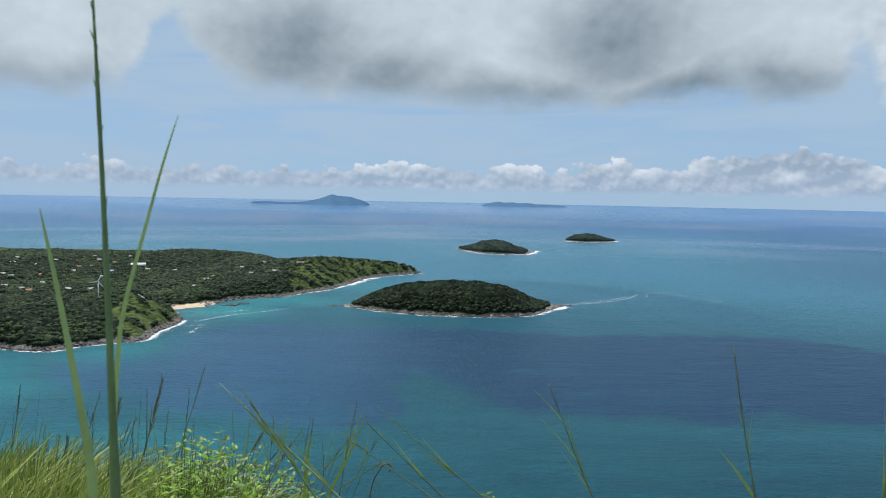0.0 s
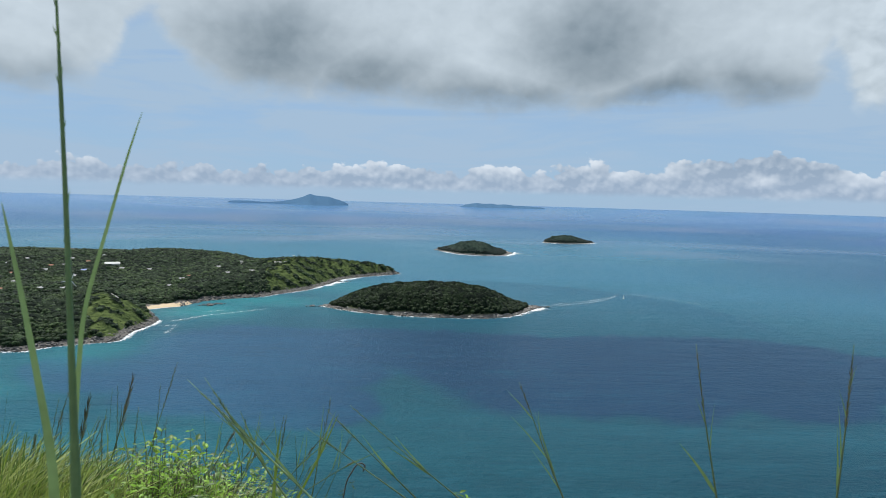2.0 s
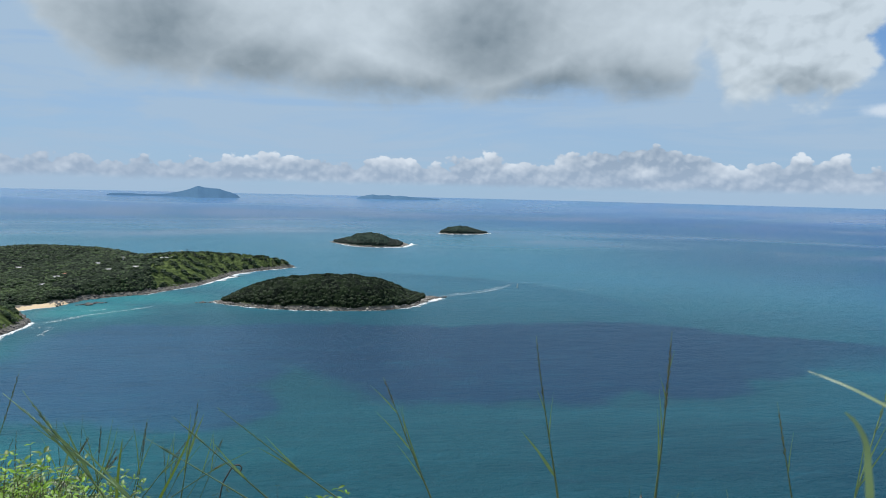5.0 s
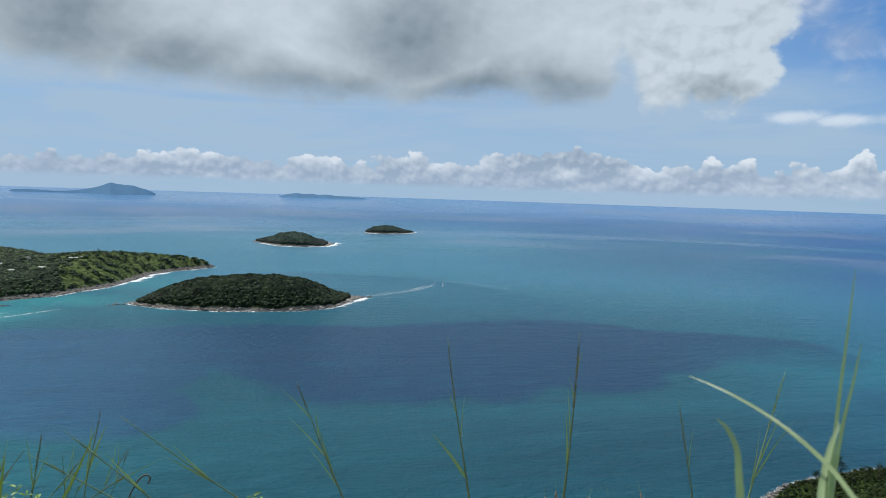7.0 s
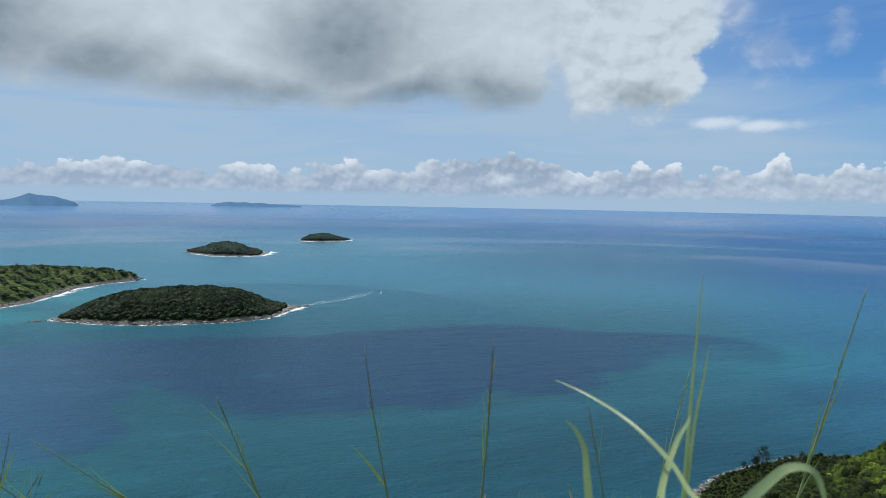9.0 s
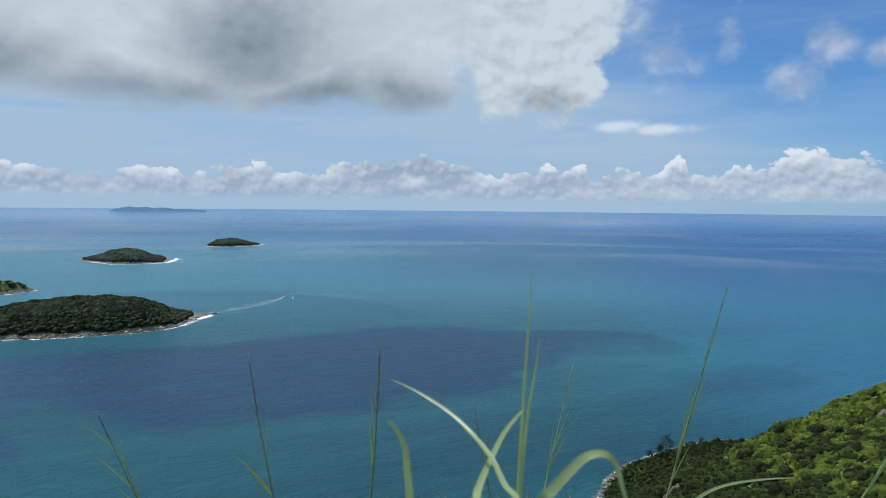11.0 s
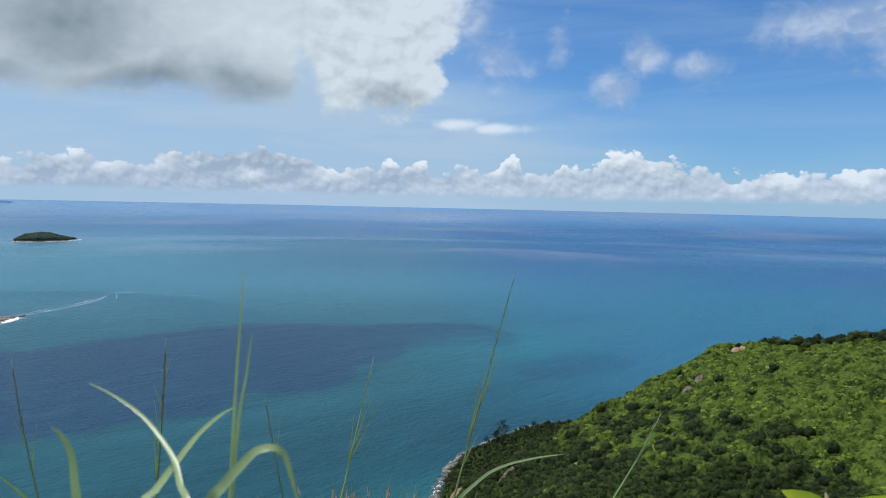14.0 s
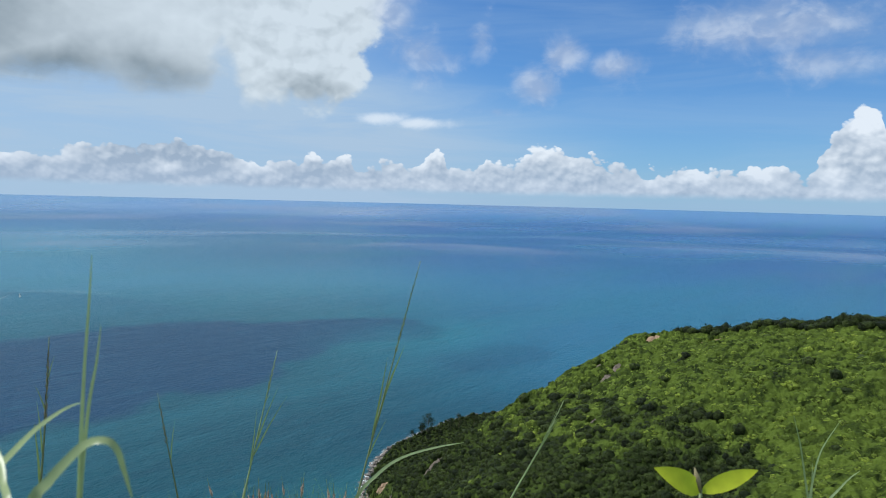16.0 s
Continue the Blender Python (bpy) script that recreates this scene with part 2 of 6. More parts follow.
def canopy_mat(name, dark, light, wood_dark, wood_light, fine_scale, bump, lo=0.34, hi=0.78, spread=0.6):
    """A closed canopy: a tone for each crown (tint), woodland or scrub (wood), leaf grain and relief."""
    mat, n = material(name)
    where = n.node("ShaderNodeNewGeometry", out="Position")
    kind = n.node("ShaderNodeSeparateColor", (n.node("ShaderNodeAttribute", out="Color", attribute_name="crowns"),)).node.outputs
    grain = n.noise(where, fine_scale, 6.0, 0.72)
    patch = n.noise(where, 0.018, 3.0, 0.6)
    k = n.ramp(n.add(n.mul(kind[0], 0.55), n.mul(grain, 0.55), n.mul(n.sub(patch, 0.5), spread)), lo, hi)
    c = n.mix(kind[1], n.mix(k, dark, light), n.mix(k, wood_dark, wood_light))
    relief = n.node("ShaderNodeBump", {"Strength": 0.9, "Distance": bump, "Height": grain})
    p = n.node("ShaderNodeBsdfPrincipled", {"Base Color": c, "Roughness": 0.8, "Specular IOR Level": 0.06, "Normal": relief})
    n.node("ShaderNodeOutputMaterial", (p,))
    return mat


# canopy sheets are toned dark to pass for shaded gaps between crowns
CANOPY_HEAD = canopy_mat("headland_canopy", (0.008, 0.016, 0.003), (0.070, 0.105, 0.016), (0.006, 0.012, 0.003), (0.038, 0.060, 0.012), 0.9, 0.6, 0.24, 0.80, 0.25)
# cape and far-island greens are blued, with distance haze mixed into the colour
CANOPY_CAPE = canopy_mat("cape_canopy", (0.0340, 0.0540, 0.0150), (0.1000, 0.1320, 0.0400), (0.0050, 0.0105, 0.0070), (0.0220, 0.0350, 0.0180), 0.8, 0.8)
CANOPY_FAR = canopy_mat("hazed_island_canopy", (0.012, 0.024, 0.019), (0.036, 0.058, 0.042), (0.012, 0.024, 0.019), (0.036, 0.058, 0.042), 0.5, 0.8)
CANOPY_ISLE = canopy_mat("island_canopy", (0.0040, 0.0090, 0.0050), (0.0160, 0.0280, 0.0110), (0.0040, 0.0090, 0.0050), (0.0160, 0.0280, 0.0110), 0.8, 0.8)
# the cape's and far islands' leaves carry haze as extra blue
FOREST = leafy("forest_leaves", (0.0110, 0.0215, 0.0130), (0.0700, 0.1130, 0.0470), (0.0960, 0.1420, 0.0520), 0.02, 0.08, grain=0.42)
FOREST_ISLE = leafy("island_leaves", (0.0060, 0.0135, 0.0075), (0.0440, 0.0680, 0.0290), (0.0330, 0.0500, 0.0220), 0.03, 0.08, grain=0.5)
FOREST_FAR = leafy("hazed_island_leaves", (0.0110, 0.0200, 0.0190), (0.0270, 0.0430, 0.0330), (0.0290, 0.0400, 0.0310), 0.03, 0.08, grain=0.25)
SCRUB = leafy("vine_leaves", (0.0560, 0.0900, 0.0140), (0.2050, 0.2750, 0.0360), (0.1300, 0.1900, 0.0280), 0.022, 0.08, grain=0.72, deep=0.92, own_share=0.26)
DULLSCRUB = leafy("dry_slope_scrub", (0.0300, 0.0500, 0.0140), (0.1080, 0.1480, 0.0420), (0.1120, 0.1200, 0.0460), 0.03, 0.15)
# dark tree green; on the headland it also carries a cloud shadow's tone
DARK_SHADED_TREE = leafy("dark_and_shaded_tree_leaves", (0.0060, 0.0125, 0.0040), (0.0480, 0.0720, 0.0160), (0.0280, 0.0450, 0.0110), 0.03, 0.06, grain=0.62, deep=0.85)
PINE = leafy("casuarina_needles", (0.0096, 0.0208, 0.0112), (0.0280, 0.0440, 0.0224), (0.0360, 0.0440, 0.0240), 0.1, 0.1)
BARK = plain("bark", (0.1312, 0.1066, 0.0820), 0.9, 0, 0.4, 2.0, 0.5)
ROCK = plain("shore_rock", (0.1900, 0.1760, 0.1600), 0.9, 0, 0.55, 0.35, 0.6)
ROCK_PALE = plain("island_rock", (0.3800, 0.3500, 0.3100), 0.9, 0, 0.5, 0.4, 0.6)
ROCK_DARK = plain("wet_rock", (0.0902, 0.0820, 0.0779), 0.7, 0, 0.5, 0.4, 0.6)
ROCK_HILL = plain("hill_rock", (0.150, 0.128, 0.105), 0.95, 0, 0.5, 0.5, 0.8)
SAND = plain("beach_sand", (0.56, 0.43, 0.28), 0.95, 0, 0.12, 0.1)
FOAM = plain("sea_foam", (0.6724, 0.7052, 0.7134), 0.9, 0, 0.10, 1.0)
WHITE = plain("white_paint", (0.5412, 0.5330, 0.5084), 0.7, 0, 0.12, 0.4)
GREYROOF = plain("grey_roof", (0.2460, 0.2460, 0.2542), 0.6, 0, 0.15, 0.5)
REDROOF = plain("red_roof_tiles", (0.3280, 0.1394, 0.0820), 0.8, 0, 0.2, 0.5)
BLUEROOF = plain("blue_roof_sheet", (0.10, 0.16, 0.42), 0.5, 0, 0.15, 0.5)
SAIL, n = material("sail_cloth")
n.node("ShaderNodeOutputMaterial", (n.node("ShaderNodeMixShader", (0.5, n.node("ShaderNodeBsdfDiffuse", {0: (0.82, 0.82, 0.80, 1)}), n.node("ShaderNodeBsdfTranslucent", {0: (0.82, 0.82, 0.80, 1)}))),))
GLASS = plain("dark_window", (0.03, 0.04, 0.05), 0.2, 0, 0.1, 1.0)
TURBINE_WHITE = plain("turbine_white", (0.82, 0.82, 0.81), 0.4, 0, 0.05, 0.4)
ROADGREY = plain("concrete_road", (0.3280, 0.3198, 0.3034), 0.9, 0, 0.15, 0.2)
BAREEARTH = plain("bare_earth", (0.25, 0.175, 0.115), 0.95, 0, 0.25, 0.3, 0.3)
# distance haze, painted as the island's own blue
HAZEBLUE = plain("far_island_haze_blue", (0.155, 0.300, 0.460), 0.95, 0, 0.07, 0.012)

# the soil and low growth under the trees, rock where it is steep and near the water
GROUND, n = material("hill_ground")
where = n.node("ShaderNodeNewGeometry", out="Position")
big, fine = n.noise(where, 0.025, 5.0, 0.6), n.noise(where, 0.6, 5.0, 0.65)
c = n.mix(n.ramp(big, 0.35, 0.65), (0.0208, 0.0352, 0.0106), (0.0440, 0.0600, 0.0196))
c = n.mix(n.mul(n.ramp(fine, 0.5, 0.75), 0.6), c, (0.0700, 0.0720, 0.0340))
high = n.node("ShaderNodeSeparateXYZ", (where,), out=2)
rocky = n.ramp(n.add(high, n.mul(n.sub(big, 0.5), 8.0), n.mul(n.sub(fine, 0.5), 4.0)), 3.5, 7.0, 1.0, 0.0)
stone = n.mix(n.ramp(fine, 0.35, 0.65), (0.07, 0.065, 0.06), (0.22, 0.20, 0.175))
c = n.mix(rocky, c, stone)
finish(n, Base_Color=c, Roughness=0.95, Specular_IOR_Level=0.2, Normal=n.node("ShaderNodeBump", {"Strength": 0.8, "Distance": 1.2, "Height": fine}))

# the sea: blue-green water, dark painted cloud shadows, pale over sand near the shore
SEA, n = material("sea_water")
where = n.node("ShaderNodeNewGeometry", out="Position")
xyz = n.node("ShaderNodeSeparateXYZ", (where,)).node.outputs
PX, PY = xyz[0], xyz[1]
wob = n.noise(where, 0.004, 5.0, 0.6, 0.4)
wob2 = n.noise(where, 0.016, 5.0, 0.6, 0.3)
streak = n.noise(n.vec(n.mul(PX, 0.0013), n.mul(PY, 0.006)), 1.0, 6.0, 0.62, 0.5)
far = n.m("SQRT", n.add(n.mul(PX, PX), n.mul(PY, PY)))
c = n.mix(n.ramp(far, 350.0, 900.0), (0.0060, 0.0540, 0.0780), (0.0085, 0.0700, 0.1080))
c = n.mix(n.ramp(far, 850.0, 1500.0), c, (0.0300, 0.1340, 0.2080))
# paler blue with distance: haze and sky reflection put into the colour
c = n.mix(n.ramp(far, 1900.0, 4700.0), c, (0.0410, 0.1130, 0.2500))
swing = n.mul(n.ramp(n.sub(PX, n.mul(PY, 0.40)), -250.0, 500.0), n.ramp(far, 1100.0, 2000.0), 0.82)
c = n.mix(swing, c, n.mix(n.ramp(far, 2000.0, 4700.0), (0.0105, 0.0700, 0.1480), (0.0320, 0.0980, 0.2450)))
c = n.mix(n.mul(n.ramp(PX, -320.0, -20.0, 0.6, 0.0), n.ramp(far, 1000.0, 1500.0, 1.0, 0.0)), c, (0.0120, 0.0850, 0.1320))
rightward = n.ramp(n.sub(PX, n.mul(PY, 0.90)), -80.0, 420.0)
c = n.mix(n.mul(rightward, 0.8), c, n.mix(n.ramp(far, 1000.0, 2200.0), (0.0240, 0.1080, 0.1980), (0.0250, 0.0780, 0.1950)))
c = n.mix(n.mul(n.ramp(PX, 60.0, 330.0), n.ramp(far, 420.0, 700.0, 0.7, 0.0)), c, (0.0040, 0.0400, 0.0680))
c = n.mix(n.mul(n.ramp(streak, 0.40, 0.68), 0.38), c, (0.0165, 0.1102, 0.1516))
# horizon haze, painted into the water colour
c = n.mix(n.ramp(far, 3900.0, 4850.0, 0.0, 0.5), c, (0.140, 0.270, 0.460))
def shade_patch(x0, y0, x1, y1, r):
    """How far within a long painted cloud shadow a place lies: 1 on its line, 0 at the edge r."""
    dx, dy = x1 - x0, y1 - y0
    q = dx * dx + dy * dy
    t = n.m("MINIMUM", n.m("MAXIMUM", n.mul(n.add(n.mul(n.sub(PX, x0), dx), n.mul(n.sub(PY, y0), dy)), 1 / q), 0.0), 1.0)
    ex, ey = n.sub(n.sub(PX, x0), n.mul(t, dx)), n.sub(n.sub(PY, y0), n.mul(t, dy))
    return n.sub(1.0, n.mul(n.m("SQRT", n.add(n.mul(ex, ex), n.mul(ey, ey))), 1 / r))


turn_ = n.m("ARCTAN2", PX, PY)
# cloud reflections on the far water, painted as lilac-grey streaks
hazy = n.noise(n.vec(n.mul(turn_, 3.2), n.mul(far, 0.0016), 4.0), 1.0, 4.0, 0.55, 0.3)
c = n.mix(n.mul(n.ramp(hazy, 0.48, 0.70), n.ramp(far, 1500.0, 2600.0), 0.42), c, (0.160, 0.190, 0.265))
# cloud shadows on the water, painted as dark blue patches
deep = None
for patch_line in ((-200, 760, -20, 750, 105), (-215, 640, -110, 650, 100), (-190, 560, -80, 535, 62), (-60, 770, 400, 745, 92), (70, 690, 300, 690, 110), (110, 600, 215, 600, 100), (300, 640, 320, 580, 76), (310, 640, 430, 630, 74), (430, 700, 590, 630, 86), (-330, 640, -290, 590, 40)):
    b = shade_patch(*patch_line)
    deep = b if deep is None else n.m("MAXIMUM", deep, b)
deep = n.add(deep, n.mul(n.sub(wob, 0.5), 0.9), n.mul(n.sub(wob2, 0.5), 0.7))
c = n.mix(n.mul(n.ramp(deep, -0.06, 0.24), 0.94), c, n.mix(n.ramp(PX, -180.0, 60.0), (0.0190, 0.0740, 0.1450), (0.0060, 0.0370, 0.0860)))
c = n.mix(n.mul(n.ramp(shade_patch(540, 440, 610, 430, 50), -0.1, 0.5), 0.35), c, (0.0075, 0.0360, 0.0830))
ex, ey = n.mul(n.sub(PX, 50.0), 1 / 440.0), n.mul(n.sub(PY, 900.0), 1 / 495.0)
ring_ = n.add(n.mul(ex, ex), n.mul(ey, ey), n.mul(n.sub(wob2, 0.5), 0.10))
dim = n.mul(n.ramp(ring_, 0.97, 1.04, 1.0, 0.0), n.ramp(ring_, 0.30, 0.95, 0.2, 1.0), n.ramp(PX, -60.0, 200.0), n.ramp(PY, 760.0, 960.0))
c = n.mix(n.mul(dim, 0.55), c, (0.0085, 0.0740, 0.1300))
shoal = None
for cx, cy, rx, ry, amp in ((-440, 600, 70, 70, 0.70), (-375, 545, 60, 50, 0.62), (-220, 430, 150, 65, 0.40), (-340, 700, 60, 70, 0.5), (-300, 960, 70, 70, 0.9), (-260, 1060, 110, 60, 0.8), (-150, 1250, 90, 90, 0.45), (250, 270, 60, 50, 0.22), (-60, 980, 160, 40, 0.25), (600, 560, 120, 90, 0.25)):
    b = n.blob(PX, PY, cx, cy, rx, ry, amp)
    shoal = b if shoal is None else n.m("MAXIMUM", shoal, b)
shoal = n.mul(shoal, n.ramp(wob2, 0.2, 0.6, 0.5, 1.0))
c = n.mix(n.mul(shoal, 0.9), c, (0.0270, 0.2200, 0.2400))
ripple = n.noise(n.vec(n.mul(PX, 0.13), n.mul(PY, 0.24)), 1.0, 6.0, 0.68, 0.3)
swell = n.noise(n.vec(n.mul(PX, 0.014), n.mul(PY, 0.05)), 1.0, 4.0, 0.6, 0.3)
chop = n.add(n.mul(n.noise(n.vec(n.mul(PX, 0.030), n.mul(PY, 0.11)), 1.0, 5.0, 0.74, 0.3), 0.6), n.mul(n.noise(n.vec(n.mul(PX, 0.004), n.mul(PY, 0.024)), 1.0, 5.0, 0.66, 0.3), 0.4))
calmer = n.ramp(far, 800.0, 2600.0, 1.0, 0.65)
# the chop's bright crests and dark troughs are painted into the colour
c = n.mix(n.mul(n.ramp(chop, 0.50, 0.66), calmer, 0.32), c, (0.022, 0.120, 0.175))
c = n.mix(n.mul(n.ramp(chop, 0.36, 0.50, 1.0, 0.0), calmer, 0.36), c, (0.004, 0.030, 0.060))
slick = n.noise(n.vec(n.mul(turn_, 1.8), n.mul(far, 0.0012), 9.0), 1.0, 2.5, 0.5, 0.4)
calm = n.sub(0.8, n.mul(n.ramp(slick, 0.42, 0.70), n.ramp(far, 1800.0, 3600.0), 0.55))
bump = n.node("ShaderNodeBump", {"Strength": calm, "Distance": 3.4, "Height": n.add(ripple, n.mul(swell, 1.2))})
gloss = n.add(0.125, n.mul(n.ramp(slick, 0.42, 0.72), n.ramp(far, 1800.0, 3600.0), 0.5))
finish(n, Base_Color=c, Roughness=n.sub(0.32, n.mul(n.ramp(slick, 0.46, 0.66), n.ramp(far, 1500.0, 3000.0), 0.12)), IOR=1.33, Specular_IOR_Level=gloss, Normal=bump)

# ---- building tools ----
def mesh_of(name, verts, faces, mats, index=None, smooth=False):
    me = bpy.data.meshes.new(name)
    me.from_pydata([tuple(v) for v in np.asarray(verts, float).tolist()], [], [tuple(f) for f in faces])
    for m_ in mats:
        me.materials.append(m_)
    if index is not None:
        me.polygons.foreach_set("material_index", np.asarray(index, dtype=np.int32))
    if smooth:
        me.polygons.foreach_set("use_smooth", np.ones(len(me.polygons), dtype=bool))
    me.update()
    return me


def part(name, bm, mat, parent=None, label=""):
    """Links a bmesh as one mesh object, under a thing or a part."""
    me = bpy.data.meshes.new(name)
    bm.to_mesh(me)
    bm.free()
    me.materials.append(mat)
    ob = new(name, me)
    ob.parent = parent
    return tagged(ob, label)


def piece(name, me, parent=None, label="", kind=""):
    ob = new(name, me)
    ob.parent = parent
    return tagged(ob, label, kind=kind)


def thing(name, m, label, category, group="", kind=""):
    ob = new(name)
    ob.matrix_world = m
    ob.empty_display_size = 0.2
    return tagged(ob, label, category, group, kind)


def at(az, dist):
    """A place at a bearing (degrees right of straight ahead) and distance from the lookout."""
    return dist * math.sin(radians(az)), dist * math.cos(radians(az))


def bm_box(bm, x0, y0, z0, x1, y1, z1):
    vs = [bm.verts.new((x, y, z)) for z in (z0, z1) for x, y in ((x0, y0), (x1, y0), (x1, y1), (x0, y1))]
    for f in ((3, 2, 1, 0), (4, 5, 6, 7), (0, 1, 5, 4), (1, 2, 6, 5), (2, 3, 7, 6), (3, 0, 4, 7)):
        bm.faces.new([vs[i] for i in f])


def bm_tube(bm, pts, radii, sides=6, cap=True):
    pts = [Vector(p) for p in pts]
    rings = []
    for i, p in enumerate(pts):
        d = (pts[min(i + 1, len(pts) - 1)] - pts[max(i - 1, 0)]).normalized()
        a = d.orthogonal().normalized() if i == 0 else (a - d * a.dot(d)).normalized()
        b = d.cross(a)
        rings.append([bm.verts.new(p + (a * math.cos(2 * math.pi * k / sides) + b * math.sin(2 * math.pi * k / sides)) * radii[i]) for k in range(sides)])
    for r0, r1 in zip(rings, rings[1:]):
        for k in range(sides):
            bm.faces.new((r0[k], r0[(k + 1) % sides], r1[(k + 1) % sides], r1[k])).smooth = True
    if cap:
        bm.faces.new(rings[0][::-1])
        bm.faces.new(rings[-1])


rng = np.random.default_rng(11)


def fbm(x, y, scale, seed=0.0, octaves=4):
    """Smooth noise of about -1 to 1 on arrays."""
    out, amp, tot = np.zeros_like(x), 1.0, 0.0
    for k in range(octaves):
        f = 2 ** k / scale
        r = np.random.default_rng(int(seed * 10) + 77 * k + 5)
        for _ in range(5):
            a, ph, g = r.uniform(0, 2 * np.pi), r.uniform(0, 6.28), r.uniform(0.7, 1.4)
            out += amp * np.sin((x * np.cos(a) + y * np.sin(a)) * f * g * 6.28 + ph + 1.3 * np.sin((x * np.sin(a) - y * np.cos(a)) * f * 3.1 + ph)) * 0.32
        tot += amp
        amp *= 0.5
    return out / tot


def ridge(x, y, line, slope, round_=6.0):
    """Height of hills whose crest runs along line, of (x, y, z) corners, falling to both sides."""
    best = np.full_like(x, -1e6)
    for (x0, y0, z0), (x1, y1, z1) in zip(line, line[1:]):
        dx, dy = x1 - x0, y1 - y0
        t = np.clip(((x - x0) * dx + (y - y0) * dy) / (dx * dx + dy * dy), 0, 1)
        d = np.hypot(x - x0 - t * dx, y - y0 - t * dy)
        best = np.maximum(best, z0 + t * (z1 - z0) - slope * (np.sqrt(d * d + round_ * round_) - round_))
    return best


def shore(x, y, ring):
    """Distance inside (plus) or outside (minus) of a coast line."""
    px, py = np.array(ring, float).T
    inside, best = np.zeros(x.shape, bool), np.full(x.shape, 1e9)
    for i in range(len(px)):
        x0, y0, x1, y1 = px[i - 1], py[i - 1], px[i], py[i]
        cross = ((y0 > y) != (y1 > y)) & (x < (x1 - x0) * (y - y0) / (y1 - y0 + 1e-9) + x0)
        inside ^= cross
        dx, dy = x1 - x0, y1 - y0
        t = np.clip(((x - x0) * dx + (y - y0) * dy) / (dx * dx + dy * dy + 1e-9), 0, 1)
        best = np.minimum(best, np.hypot(x - x0 - t * dx, y - y0 - t * dy))
    return np.where(inside, best, -best)


def along(line, step, closed=False):
    """Points at even steps along a line."""
    p = np.array(list(line) + ([line[0]] if closed else []), float)
    s = np.concatenate([[0], np.cumsum(np.hypot(*np.diff(p, axis=0).T))])
    q = np.arange(0, s[-1], step)
    return np.stack([np.interp(q, s, p[:, 0]), np.interp(q, s, p[:, 1])], 1)


def grid_mesh(name, xs, ys, height, mats, keep=None, index=None):
    X, Y = np.meshgrid(xs, ys, indexing="ij")
    Z = height(X, Y)
    nx, ny = len(xs), len(ys)
    i, j = np.meshgrid(np.arange(nx - 1), np.arange(ny - 1), indexing="ij")
    a = (i * ny + j).ravel()
    f = np.stack([a, a + ny, a + ny + 1, a + 1], 1)
    if keep is not None:
        f = f[(Z.ravel()[f] > keep).any(1)]
    used = np.unique(f)
    back = np.full(nx * ny, -1)
    back[used] = np.arange(len(used))
    v = np.stack([X.ravel(), Y.ravel(), Z.ravel()], 1)[used]
    return mesh_of(name, v, back[f].tolist(), mats, None if index is None else index(v, back[f]), True)


def scattered(name, kinds, place, size, mats, turn=None, which=None, tall=None, mat_of=None, smooth=False):
    """One mesh of many small forms: kinds are (verts, faces) arrays, set at place with their size."""
    V, F, M, base = [], [], [], 0
    N = len(place)
    turn = rng.uniform(0, 6.28, N) if turn is None else turn
    which = rng.integers(0, len(kinds), N) if which is None else which
    tall = np.ones(N) if tall is None else tall
    for k, (kv, kf) in enumerate(kinds):
        sel = np.nonzero(which == k)[0]
        if not len(sel):
            continue
        c, s = np.cos(turn[sel])[:, None], np.sin(turn[sel])[:, None]
        x = (kv[None, :, 0] * c - kv[None, :, 1] * s) * size[sel][:, None] + place[sel, 0][:, None]
        y = (kv[None, :, 0] * s + kv[None, :, 1] * c) * size[sel][:, None] + place[sel, 1][:, None]
        z = kv[None, :, 2] * (size[sel] * tall[sel])[:, None] + place[sel, 2][:, None]
        V.append(np.stack([x, y, z], 2).reshape(-1, 3))
        F.append((kf[None] + (np.arange(len(sel)) * len(kv))[:, None, None] + base).reshape(-1, kf.shape[1]))
        if mat_of is not None:
            M.append(np.repeat(mat_of[sel], len(kf)))
        base += len(sel) * len(kv)
    return mesh_of(name, np.concatenate(V), np.concatenate(F).tolist(), mats, np.concatenate(M) if M else None, smooth)


def ball(sub):
    bm = bmesh.new()
    bmesh.ops.create_icosphere(bm, subdivisions=sub, radius=1.0)
    v = np.array([q.co[:] for q in bm.verts])
    f = np.array([[q.index for q in p.verts] for p in bm.faces])
    bm.free()
    return v, f


def rock_kind(seed):
    r = np.random.default_rng(seed)
    v, f = ball(1)
    return v * (1 + r.uniform(-0.3, 0.25, (len(v), 1))) * r.uniform([0.8, 0.6, 0.4], [1.3, 1.0, 0.75]), f


def foam_kind(seed):
    r = np.random.default_rng(seed)
    k = 9
    a = np.arange(k) * 2 * np.pi / k
    q = r.uniform(0.35, 1.1, k)
    ring = np.stack([np.cos(a) * q * 1.5, np.sin(a) * q * 0.7, np.zeros(k)], 1)
    return np.concatenate([[[0, 0, 0.12]], ring]), np.array([[0, 1 + i, 1 + (i + 1) % k] for i in range(k)])


